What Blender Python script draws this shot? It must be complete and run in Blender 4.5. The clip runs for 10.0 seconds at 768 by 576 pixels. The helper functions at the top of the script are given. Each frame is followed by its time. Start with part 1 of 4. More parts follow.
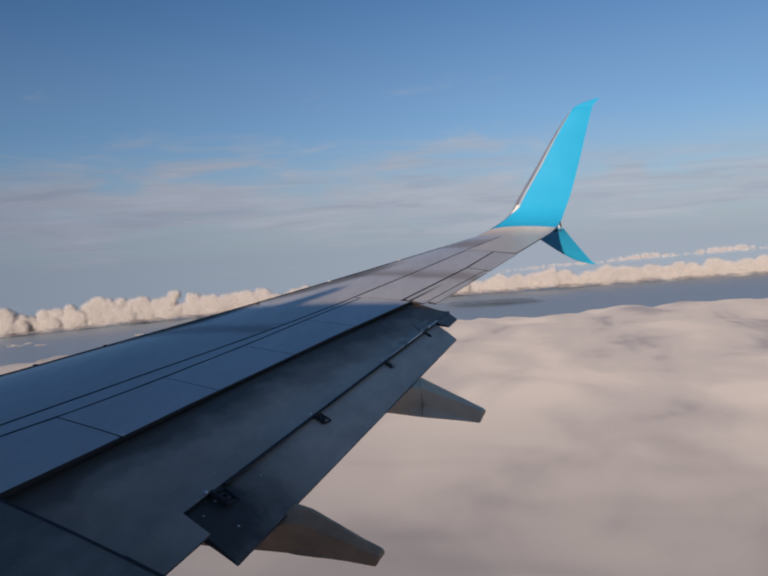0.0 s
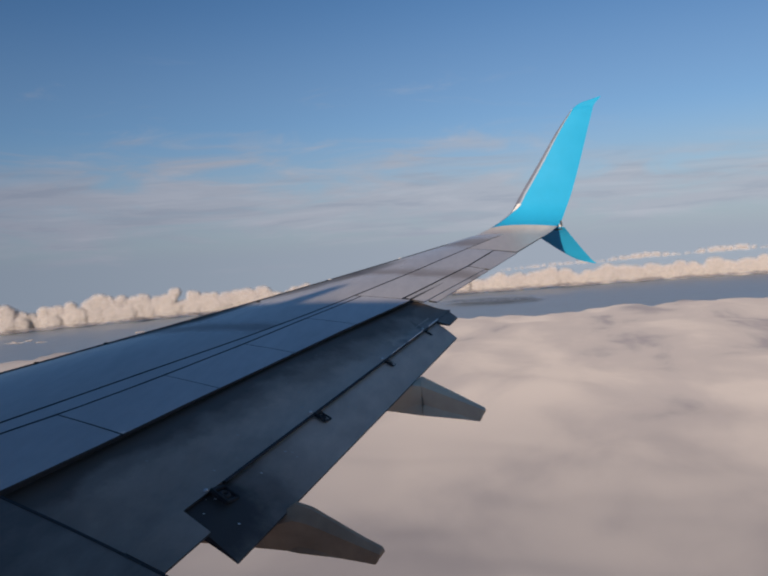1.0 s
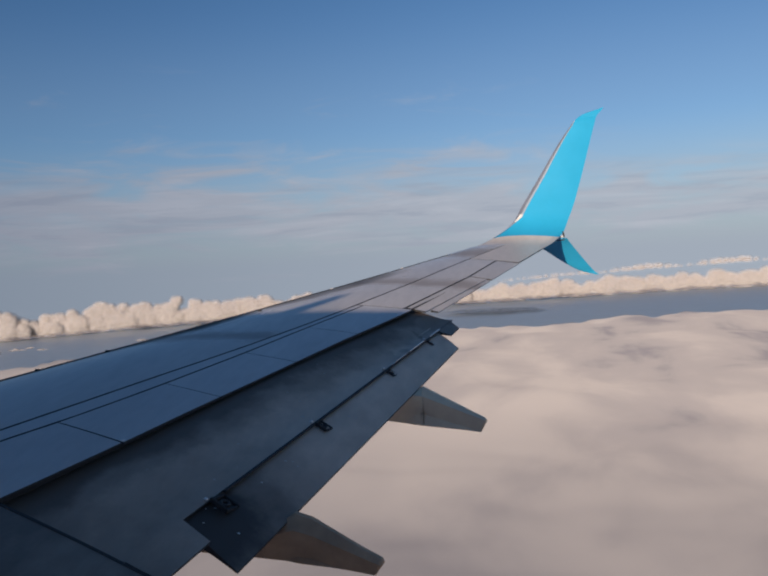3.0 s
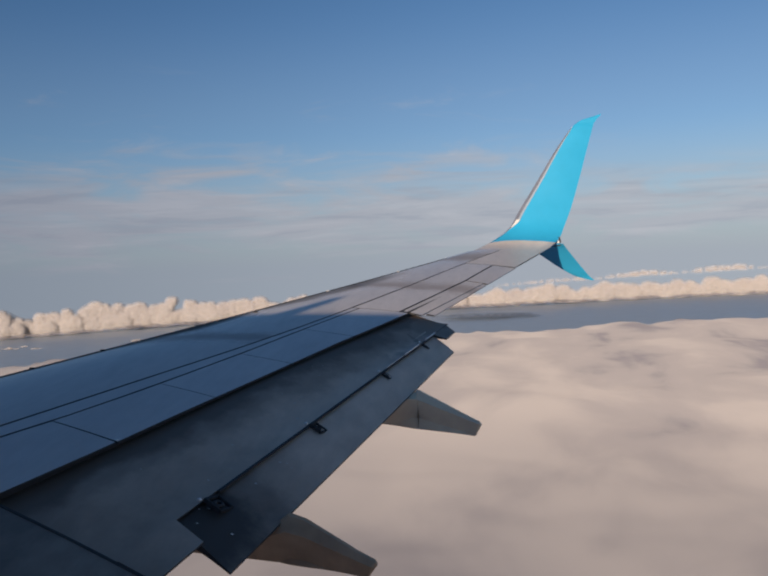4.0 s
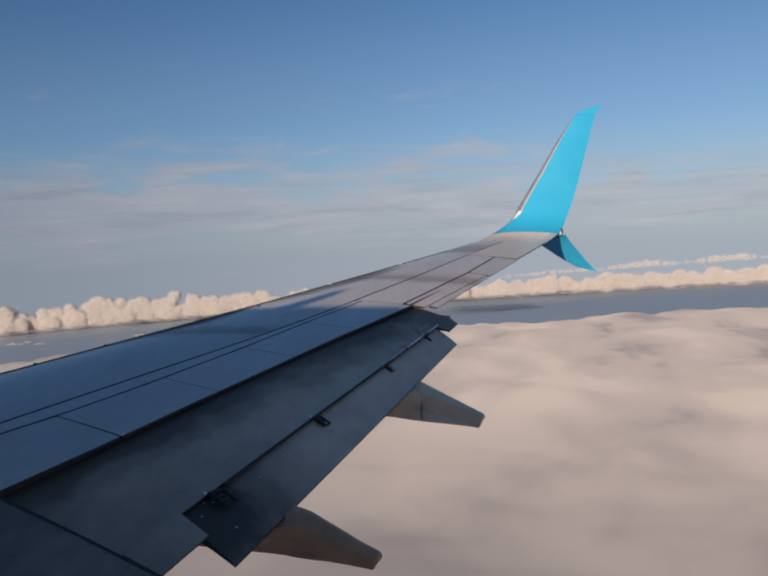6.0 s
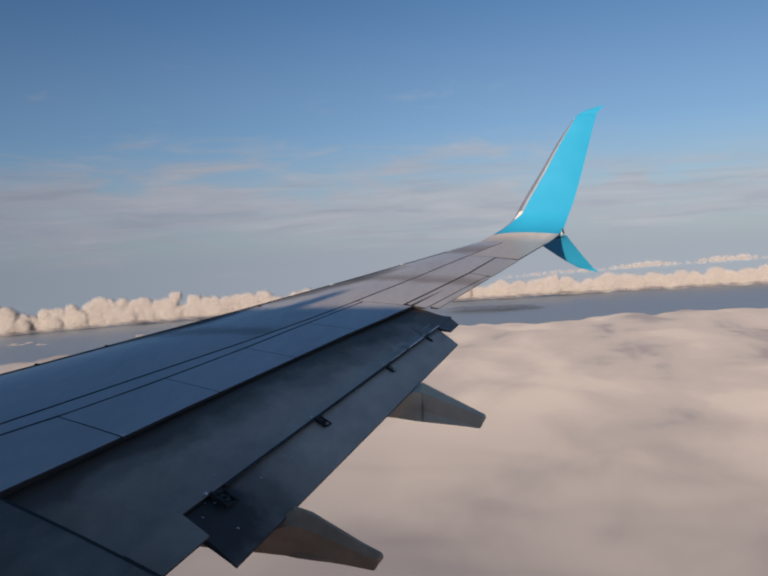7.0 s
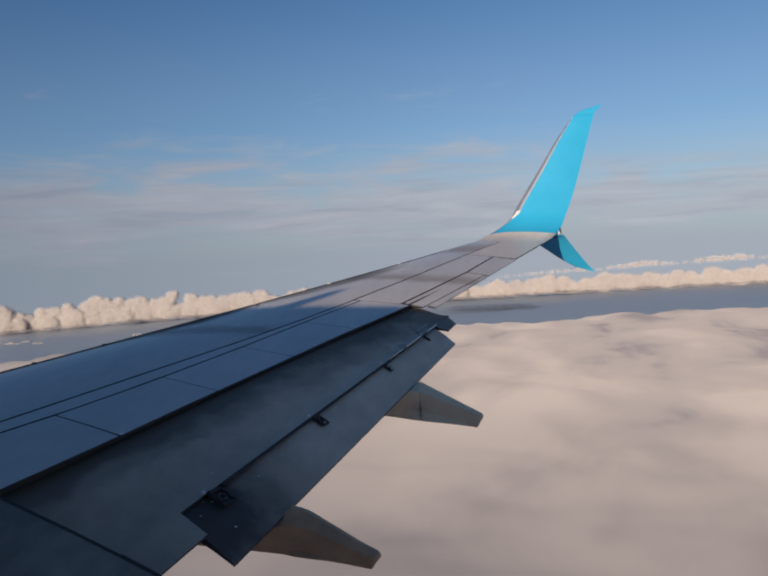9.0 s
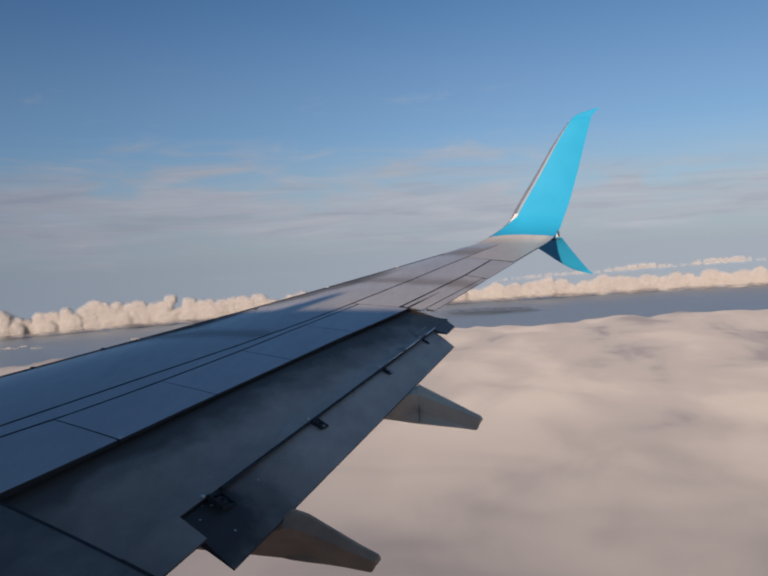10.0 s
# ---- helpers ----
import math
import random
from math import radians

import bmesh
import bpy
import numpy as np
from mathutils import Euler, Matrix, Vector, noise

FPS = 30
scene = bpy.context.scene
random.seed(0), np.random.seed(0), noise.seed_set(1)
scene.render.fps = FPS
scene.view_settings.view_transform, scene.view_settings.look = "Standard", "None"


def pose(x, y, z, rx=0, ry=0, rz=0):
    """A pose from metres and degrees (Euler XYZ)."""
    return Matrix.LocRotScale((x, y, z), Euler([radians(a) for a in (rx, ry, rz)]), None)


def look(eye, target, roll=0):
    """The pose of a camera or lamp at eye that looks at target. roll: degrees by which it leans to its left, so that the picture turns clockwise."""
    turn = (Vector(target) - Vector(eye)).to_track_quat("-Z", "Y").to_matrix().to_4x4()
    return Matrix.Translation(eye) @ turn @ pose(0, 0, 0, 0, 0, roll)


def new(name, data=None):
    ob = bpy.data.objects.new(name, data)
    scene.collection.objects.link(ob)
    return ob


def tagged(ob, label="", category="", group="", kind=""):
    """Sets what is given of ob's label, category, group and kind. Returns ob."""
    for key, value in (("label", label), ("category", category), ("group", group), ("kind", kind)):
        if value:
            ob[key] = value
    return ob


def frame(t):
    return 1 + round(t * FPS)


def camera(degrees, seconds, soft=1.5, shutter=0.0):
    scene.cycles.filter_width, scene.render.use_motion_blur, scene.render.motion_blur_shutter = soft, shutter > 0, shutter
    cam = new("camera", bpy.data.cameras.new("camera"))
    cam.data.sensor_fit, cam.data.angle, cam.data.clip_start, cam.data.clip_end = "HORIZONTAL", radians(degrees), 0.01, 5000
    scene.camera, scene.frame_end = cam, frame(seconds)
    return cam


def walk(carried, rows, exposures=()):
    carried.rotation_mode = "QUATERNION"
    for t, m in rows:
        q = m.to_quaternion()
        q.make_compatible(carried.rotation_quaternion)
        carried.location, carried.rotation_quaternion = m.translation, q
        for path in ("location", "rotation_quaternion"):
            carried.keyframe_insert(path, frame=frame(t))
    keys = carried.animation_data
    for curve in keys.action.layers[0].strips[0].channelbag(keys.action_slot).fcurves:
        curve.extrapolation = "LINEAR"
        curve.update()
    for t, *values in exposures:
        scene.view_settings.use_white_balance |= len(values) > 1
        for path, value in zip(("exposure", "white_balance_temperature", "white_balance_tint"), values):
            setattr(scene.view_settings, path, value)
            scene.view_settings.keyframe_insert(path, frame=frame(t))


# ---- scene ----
# ---- camera: (seconds, x, y, z, heading from +x towards +y, pitch, roll) ----
WALK = [
    (0, 1.5631, -9.6929, 2.1222, 10.558, -2.889, -3.494),
    (0.5, 1.5686, -9.6953, 2.1280, 10.711, -2.924, -3.506),
    (1, 1.5624, -9.6914, 2.1239, 10.599, -3.015, -3.340),
    (1.5, 1.5636, -9.6919, 2.1232, 10.492, -2.942, -3.239),
    (2, 1.5640, -9.6926, 2.1260, 10.496, -2.749, -3.182),
    (2.5, 1.5657, -9.6936, 2.1261, 10.749, -2.481, -3.286),
    (4, 1.5536, -9.6861, 2.1199, 10.372, -2.090, -2.180),
    (4.5, 1.5546, -9.6867, 2.1196, 10.518, -2.218, -2.302),
    (5, 1.5540, -9.6865, 2.1179, 10.439, -2.321, -2.482),
    (5.5, 1.5548, -9.6874, 2.1191, 10.515, -2.599, -2.652),
    (7, 1.5560, -9.6870, 2.1210, 10.653, -2.571, -2.685),
    (7.5, 1.5549, -9.6870, 2.1207, 10.513, -2.703, -2.580),
    (8, 1.5547, -9.6862, 2.1207, 10.474, -2.884, -2.477),
    (8.5, 1.5492, -9.6836, 2.1170, 10.335, -2.831, -2.631),
    (9, 1.5488, -9.6816, 2.1202, 10.441, -2.640, -2.602),
    (9.5, 1.5449, -9.6786, 2.1217, 10.412, -2.575, -2.549),
    (10, 1.5444, -9.6793, 2.1167, 10.309, -2.390, -2.795),
]


def eye_pose(x, y, z, heading, pitch, roll):
    a, b = radians(heading), radians(pitch)
    way = Vector((math.cos(a) * math.cos(b), math.sin(a) * math.cos(b), math.sin(b)))
    eye = Vector((x, y, z))
    return look(eye, eye + way, roll)


cam = camera(51.489, 10.0, soft=2.2)
scene.cycles.transparent_max_bounces = 32
walk(cam, [(t, eye_pose(*r)) for t, *r in WALK], [(0, -0.05, 6220, 10), (1.8, -0.05, 6220, 10), (2.6, -0.02, 6220, 10), (4.0, -0.015, 6500, 10), (7.0, -0.01, 6500, 10), (9.0, -0.02, 6430, 10), (10, -0.02, 6430, 10)])

# ---- light: a low warm sun behind the fuselage, blue sky ahead ----
SUN_UP, SUN_TURN = 11.05, -20.0      # elevation; turn of the sun towards the tail from straight abeam
sun_from = Vector((-math.cos(radians(SUN_UP)) * math.cos(radians(SUN_TURN)),
                   -math.cos(radians(SUN_UP)) * math.sin(radians(SUN_TURN)), math.sin(radians(SUN_UP))))
sun = new("sun", bpy.data.lights.new("sun", "SUN"))
sun.data.energy, sun.data.angle, sun.data.color = 4.8, radians(0.6), (0.97, 0.755, 0.555)
sun.matrix_world = look(sun_from * 50, (0, 0, 0))

world = bpy.data.worlds.new("sky")
scene.world = world
world.use_nodes = True
wn, wl = world.node_tree.nodes, world.node_tree.links
wn.clear()


def node(nodes, kind, **inputs):
    n = nodes.new(kind)
    for key, value in inputs.items():
        n.inputs[int(key[1:]) if key[0] == "_" and key[1:].isdigit() else key].default_value = value
    return n


sky = wn.new("ShaderNodeTexSky")
sky.sky_type, sky.sun_disc = "NISHITA", False
sky.sun_elevation = radians(SUN_UP)
sky.sun_rotation = math.atan2(sun_from.x, sun_from.y)
sky.altitude, sky.air_density, sky.dust_density, sky.ozone_density = 2500, 1.0, 0.6, 2.0
coord = wn.new("ShaderNodeTexCoord")
split = wn.new("ShaderNodeSeparateXYZ")
wl.new(coord.outputs["Generated"], split.inputs[0])


def ramp(nodes, links, source, stops, interpolation="EASE"):
    r = nodes.new("ShaderNodeValToRGB")
    r.color_ramp.interpolation = interpolation
    e = r.color_ramp.elements
    e[0].position, e[0].color = stops[0][0], (*stops[0][1], 1) if isinstance(stops[0][1], tuple) else (stops[0][1],) * 3 + (1,)
    e[1].position, e[1].color = stops[-1][0], (*stops[-1][1], 1) if isinstance(stops[-1][1], tuple) else (stops[-1][1],) * 3 + (1,)
    for pos, col in stops[1:-1]:
        x = e.new(pos)
        x.color = (*col, 1) if isinstance(col, tuple) else (col,) * 3 + (1,)
    links.new(source, r.inputs[0])
    return r


def math_node(nodes, links, op, a, b, clamp=False):
    m = nodes.new("ShaderNodeMath")
    m.operation, m.use_clamp = op, clamp
    for i, v in enumerate((a, b)):
        if isinstance(v, (int, float)):
            m.inputs[i].default_value = v
        else:
            links.new(v, m.inputs[i])
    return m.outputs[0]


def mix(nodes, links, fac, a, b, blend="MIX"):
    m = nodes.new("ShaderNodeMix")
    m.data_type, m.blend_type = "RGBA", blend
    for i, v in ((0, fac), (6, a), (7, b)):
        if isinstance(v, (int, float)):
            m.inputs[i].default_value = v
        elif isinstance(v, tuple):
            m.inputs[i].default_value = (*v, 1)
        else:
            links.new(v, m.inputs[i])
    return m.outputs[2]


# height above the horizon, 0.5 = level
level = math_node(wn, wl, "MULTIPLY_ADD", split.outputs[2], 0.5)
wn[-1].inputs[2].default_value = 0.5
SKY_GAIN = 0.089
gain = mix(wn, wl, 1.0, sky.outputs[0], (SKY_GAIN * 0.80, SKY_GAIN * 0.965, SKY_GAIN * 1.09), "MULTIPLY")
# deeper blue forward of the wing
aside = math_node(wn, wl, "MULTIPLY_ADD", split.outputs[1], 0.5)
wn[-1].inputs[2].default_value = 0.5
deep = ramp(wn, wl, aside, [(0.45, (1.0, 1.0, 1.0)), (0.82, (0.80, 0.86, 0.90))])
gain = mix(wn, wl, 1.0, gain, deep.outputs[0], "MULTIPLY")
# haze towards and below the horizon, brighter opposite the sun
haze_colour = ramp(wn, wl, aside, [(0.30, (0.38, 0.425, 0.48)), (0.52, (0.36, 0.40, 0.46)), (0.66, (0.305, 0.348, 0.408)), (0.82, (0.228, 0.268, 0.328))], "LINEAR")
veil_colour = ramp(wn, wl, aside, [(0.30, (0.45, 0.475, 0.53)), (0.52, (0.43, 0.45, 0.505)), (0.66, (0.37, 0.388, 0.445)), (0.82, (0.272, 0.287, 0.348))], "LINEAR")
haze_amount = ramp(wn, wl, level, [(0.0, 1.0), (0.495, 1.0), (0.515, 0.85), (0.54, 0.5), (0.58, 0.18), (0.66, 0.0)])
hazed = mix(wn, wl, haze_amount.outputs[0], gain, haze_colour.outputs[0])
# long thin cloud veils: noise stretched along the horizon
squash = wn.new("ShaderNodeMapping")
squash.inputs["Scale"].default_value = (3.0, 3.0, 15.0)
squash.inputs["Location"].default_value = (0.4, 1.3, 0.0)
wl.new(coord.outputs["Generated"], squash.inputs[0])
veil = node(wn, "ShaderNodeTexNoise", Scale=2.3, Detail=8.0, Roughness=0.58, Distortion=0.8)
wl.new(squash.outputs[0], veil.inputs["Vector"])
# the veil is dense low down and breaks into wisps higher up
veil_band = ramp(wn, wl, level, [(0.496, 0.06), (0.508, 0.28), (0.522, 0.46), (0.536, 0.45), (0.547, 0.34), (0.562, 0.22), (0.58, 0.10), (0.60, 0.03), (0.62, 0.0)], "LINEAR")
veil_sum = math_node(wn, wl, "ADD", veil.outputs[0], veil_band.outputs[0])
veil_cut = ramp(wn, wl, veil_sum, [(0.62, 0.0), (1.06, 0.9)])
veil_top = ramp(wn, wl, level, [(0.57, 1.0), (0.635, 0.0)])
veil_low = ramp(wn, wl, level, [(0.535, 1.0), (0.56, 0.0)])
forward = ramp(wn, wl, aside, [(0.42, 0.0), (0.56, 1.0)])
veil_mask = math_node(wn, wl, "MAXIMUM", veil_low.outputs[0], math_node(wn, wl, "MULTIPLY", veil_top.outputs[0], forward.outputs[0]))
veil_cut = math_node(wn, wl, "MULTIPLY", veil_cut.outputs[0], veil_mask)
streaks = wn.new("ShaderNodeMapping")
streaks.inputs["Scale"].default_value = (2.2, 2.2, 26.0)
streaks.inputs["Location"].default_value = (2.4, 0.3, 0.7)
wl.new(coord.outputs["Generated"], streaks.inputs[0])
folds = node(wn, "ShaderNodeTexNoise", Scale=2.6, Detail=7.0, Roughness=0.6, Distortion=0.5)
wl.new(streaks.outputs[0], folds.inputs["Vector"])
fold_tone = ramp(wn, wl, folds.outputs[0], [(0.36, (0.86, 0.88, 0.91)), (0.50, (0.985, 0.985, 0.985)), (0.64, (1.08, 1.065, 1.05))])
clouded = mix(wn, wl, veil_cut, hazed, mix(wn, wl, 1.0, veil_colour.outputs[0], fold_tone.outputs[0], "MULTIPLY"))
back = node(wn, "ShaderNodeBackground", Strength=1.0)
wl.new(clouded, back.inputs[0])
wout = wn.new("ShaderNodeOutputWorld")
wl.new(back.outputs[0], wout.inputs[0])


# ---- materials ----
def material(name, base, rough=0.4, metal=0.0, spread=0.12, grain=9.0, stain=0.8, bump=0.02, coat=0.0, rough_spread=0.07, stretch=(1, 1, 1), tight=0.18):
    m = bpy.data.materials.new(name)
    m.use_nodes = True
    n, l = m.node_tree.nodes, m.node_tree.links
    b = n["Principled BSDF"]
    tc = n.new("ShaderNodeTexCoord")
    mp = n.new("ShaderNodeMapping")
    mp.inputs["Scale"].default_value = stretch
    l.new(tc.outputs["Object"], mp.inputs[0])
    fine = node(n, "ShaderNodeTexNoise", Scale=grain, Detail=6.0, Roughness=0.62)
    wide = node(n, "ShaderNodeTexNoise", Scale=stain, Detail=4.0, Roughness=0.55)
    for t in (fine, wide):
        l.new(mp.outputs[0], t.inputs["Vector"])
    both = math_node(n, l, "ADD", math_node(n, l, "MULTIPLY", fine.outputs[0], 0.4), math_node(n, l, "MULTIPLY", wide.outputs[0], 0.6))
    info = n.new("ShaderNodeObjectInfo")
    shade = math_node(n, l, "ADD", both, math_node(n, l, "MULTIPLY", math_node(n, l, "SUBTRACT", info.outputs["Random"], 0.5), 0.12))
    lo = tuple(c * (1 - spread) for c in base)
    hi = tuple(min(1, c * (1 + spread)) for c in base)
    col = ramp(n, l, shade, [(0.5 - tight, lo), (0.5 + tight, hi)], "LINEAR")
    l.new(col.outputs[0], b.inputs["Base Color"])
    ro = ramp(n, l, wide.outputs[0], [(0.3, max(0.03, rough - rough_spread)), (0.7, min(1, rough + rough_spread))], "LINEAR")
    l.new(ro.outputs[0], b.inputs["Roughness"])
    b.inputs["Metallic"].default_value = metal
    b.inputs["Coat Weight"].default_value = coat
    b.inputs["Coat Roughness"].default_value = 0.2
    if bump:
        bp = node(n, "ShaderNodeBump", Strength=bump, Distance=0.02)
        l.new(both, bp.inputs["Height"])
        l.new(bp.outputs[0], b.inputs["Normal"])
    return m


WING_GREY = material("wing_grey_paint", (0.60, 0.57, 0.545), 0.24, spread=0.13, grain=5, stain=0.7, bump=0.006, rough_spread=0.04, stretch=(0.6, 2.0, 1))
n, l = WING_GREY.node_tree.nodes, WING_GREY.node_tree.links
paint = next(x for x in n if x.type == "BSDF_PRINCIPLED")
clean = paint.inputs["Base Color"].links[0].from_socket
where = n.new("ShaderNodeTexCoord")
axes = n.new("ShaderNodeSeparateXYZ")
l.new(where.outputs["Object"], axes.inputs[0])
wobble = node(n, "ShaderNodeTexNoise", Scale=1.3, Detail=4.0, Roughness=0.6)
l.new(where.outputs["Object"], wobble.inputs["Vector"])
# brown chordwise bands: shading of the curved skin painted into its colour
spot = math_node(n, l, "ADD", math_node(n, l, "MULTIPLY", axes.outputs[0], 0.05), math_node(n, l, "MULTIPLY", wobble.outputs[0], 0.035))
skin_shade = ramp(n, l, spot, [(0.488, 0.0), (0.505, 0.45), (0.520, 0.0), (0.645, 0.0), (0.662, 0.5), (0.685, 0.05), (0.76, 0.0), (0.785, 0.55), (0.805, 0.4), (0.83, 0.0)])
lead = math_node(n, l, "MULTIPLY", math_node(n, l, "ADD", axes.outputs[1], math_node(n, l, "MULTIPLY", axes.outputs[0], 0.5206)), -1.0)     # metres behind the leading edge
smudged = 0.0
for at, behind, long, wide, strength in ((10.1, 0.36, 0.75, 2.6, 0.95), (12.5, 0.42, 0.6, 2.8, 0.7)):     # dark smears behind the slats
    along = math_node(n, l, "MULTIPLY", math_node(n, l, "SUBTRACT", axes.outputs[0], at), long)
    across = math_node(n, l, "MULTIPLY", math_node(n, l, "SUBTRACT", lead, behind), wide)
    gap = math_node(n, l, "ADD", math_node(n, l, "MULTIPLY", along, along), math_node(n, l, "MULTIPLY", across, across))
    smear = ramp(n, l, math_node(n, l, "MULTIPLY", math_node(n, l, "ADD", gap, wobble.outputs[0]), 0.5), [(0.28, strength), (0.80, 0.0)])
    smudged = math_node(n, l, "MAXIMUM", smudged, smear.outputs[0])
darkened = math_node(n, l, "MAXIMUM", skin_shade.outputs[0], smudged)
l.new(mix(n, l, smudged, mix(n, l, skin_shade.outputs[0], clean, (0.15, 0.115, 0.105)), (0.04, 0.036, 0.034)), paint.inputs["Base Color"])
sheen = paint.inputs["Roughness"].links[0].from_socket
l.new(math_node(n, l, "ADD", sheen, math_node(n, l, "MULTIPLY", darkened, 0.28)), paint.inputs["Roughness"])
l.new(math_node(n, l, "SUBTRACT", 0.3, math_node(n, l, "MULTIPLY", darkened, 0.26)), paint.inputs["Specular IOR Level"])
TIP_GREY = material("tip_grey_paint", (0.60, 0.565, 0.54), 0.40, spread=0.14, grain=5, stain=0.9, bump=0.006, rough_spread=0.05, stretch=(0.6, 2.0, 1))
PANEL_GREY = material("panel_grey_paint", (0.62, 0.59, 0.57), 0.15, spread=0.11, grain=6, stain=0.9, bump=0.006, rough_spread=0.04, stretch=(0.6, 2.0, 1))
FLAP_GREY = material("flap_grey_paint", (0.59, 0.47, 0.375), 0.5, spread=0.27, grain=4, stain=0.7, bump=0.02, stretch=(0.7, 1.6, 1), tight=0.16)
# shade by the shroud, painted on the flap's front; darker inboard, stained outboard
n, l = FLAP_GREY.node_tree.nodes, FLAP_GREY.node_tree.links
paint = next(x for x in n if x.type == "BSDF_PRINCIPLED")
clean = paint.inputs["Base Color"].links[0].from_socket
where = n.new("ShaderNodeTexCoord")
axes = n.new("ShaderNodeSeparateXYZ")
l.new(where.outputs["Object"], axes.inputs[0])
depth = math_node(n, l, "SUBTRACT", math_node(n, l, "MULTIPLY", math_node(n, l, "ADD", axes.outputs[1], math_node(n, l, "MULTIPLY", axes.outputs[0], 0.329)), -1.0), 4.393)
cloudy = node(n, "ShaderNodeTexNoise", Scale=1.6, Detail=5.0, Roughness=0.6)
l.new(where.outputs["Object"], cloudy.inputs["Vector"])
shaded = ramp(n, l, math_node(n, l, "ADD", depth, math_node(n, l, "MULTIPLY", math_node(n, l, "SUBTRACT", cloudy.outputs[0], 0.5), 0.7)), [(0.13, 0.92), (0.33, 0.50), (0.54, 0.0)])
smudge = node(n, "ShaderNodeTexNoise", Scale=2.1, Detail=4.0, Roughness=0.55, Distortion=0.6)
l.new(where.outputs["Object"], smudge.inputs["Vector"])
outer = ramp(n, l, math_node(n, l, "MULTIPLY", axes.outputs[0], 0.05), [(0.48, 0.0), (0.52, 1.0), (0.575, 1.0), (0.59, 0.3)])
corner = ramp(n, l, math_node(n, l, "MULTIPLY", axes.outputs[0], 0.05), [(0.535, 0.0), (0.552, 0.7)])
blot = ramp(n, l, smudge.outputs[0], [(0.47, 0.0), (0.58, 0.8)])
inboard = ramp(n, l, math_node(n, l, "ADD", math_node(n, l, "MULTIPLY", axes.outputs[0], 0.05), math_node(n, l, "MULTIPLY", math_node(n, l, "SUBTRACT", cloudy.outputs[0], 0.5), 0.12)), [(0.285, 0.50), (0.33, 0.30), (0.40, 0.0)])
shade_and_stain = math_node(n, l, "MAXIMUM", math_node(n, l, "MAXIMUM", shaded.outputs[0], inboard.outputs[0]), math_node(n, l, "MAXIMUM", corner.outputs[0], math_node(n, l, "MULTIPLY", outer.outputs[0], blot.outputs[0])))
l.new(mix(n, l, shade_and_stain, clean, (0.115, 0.082, 0.06)), paint.inputs["Base Color"])
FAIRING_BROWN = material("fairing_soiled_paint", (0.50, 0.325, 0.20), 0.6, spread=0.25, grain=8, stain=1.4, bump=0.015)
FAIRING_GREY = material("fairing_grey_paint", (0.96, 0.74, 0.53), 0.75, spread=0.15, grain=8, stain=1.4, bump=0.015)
FLAP_SOOTY = material("sooty_flap_paint", (0.71, 0.58, 0.47), 0.5, spread=0.24, grain=4, stain=0.7, bump=0.02, stretch=(0.7, 1.6, 1), tight=0.16)
n, l = FLAP_SOOTY.node_tree.nodes, FLAP_SOOTY.node_tree.links
paint = next(x for x in n if x.type == "BSDF_PRINCIPLED")
clean = paint.inputs["Base Color"].links[0].from_socket
where = n.new("ShaderNodeTexCoord")
away = n.new("ShaderNodeVectorMath")
away.operation = "DISTANCE"
l.new(where.outputs["Object"], away.inputs[0])
away.inputs[1].default_value = (6.42, -7.47, 0.42)
smear = node(n, "ShaderNodeTexNoise", Scale=3.5, Detail=5.0, Roughness=0.6)
l.new(where.outputs["Object"], smear.inputs["Vector"])
reach = math_node(n, l, "MULTIPLY", math_node(n, l, "ADD", away.outputs["Value"], math_node(n, l, "MULTIPLY", smear.outputs[0], 0.5)), 0.5)
soot = ramp(n, l, reach, [(0.28, 0.95), (0.42, 0.68), (0.58, 0.35), (0.95, 0.0)])
l.new(mix(n, l, soot.outputs[0], clean, (0.03, 0.03, 0.03)), paint.inputs["Base Color"])
CORE_DARK = material("sealant_dark", (0.03, 0.031, 0.034), 0.7, spread=0.2, grain=14)
BARE_METAL = material("bare_aluminium", (0.74, 0.74, 0.75), 0.42, metal=0.75, spread=0.06, grain=18, stain=2, bump=0.01)
WINGLET_BLUE = material("winglet_blue_paint", (0.032, 0.425, 0.74), 0.32, spread=0.05, grain=7, stain=1.2, bump=0.006, coat=0.3)
HULL_GREY = material("hull_grey_paint", (0.66, 0.64, 0.62), 0.35, spread=0.05, grain=4, stain=0.5, bump=0.006)
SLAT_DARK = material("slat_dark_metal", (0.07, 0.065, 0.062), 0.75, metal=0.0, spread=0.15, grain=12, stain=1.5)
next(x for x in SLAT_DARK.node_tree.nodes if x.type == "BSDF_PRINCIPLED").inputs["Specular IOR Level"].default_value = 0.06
STRIP_GREY = material("leading_edge_grey", (0.37, 0.45, 0.55), 0.35, metal=0.1, spread=0.08, grain=10, stain=2)
TRIM_GREY = material("worn_edge_paint", (0.17, 0.195, 0.26), 0.5, spread=0.2, grain=14, stain=3)
LAMP_WHITE = material("lamp_white_glass", (0.78, 0.78, 0.76), 0.15, spread=0.04)


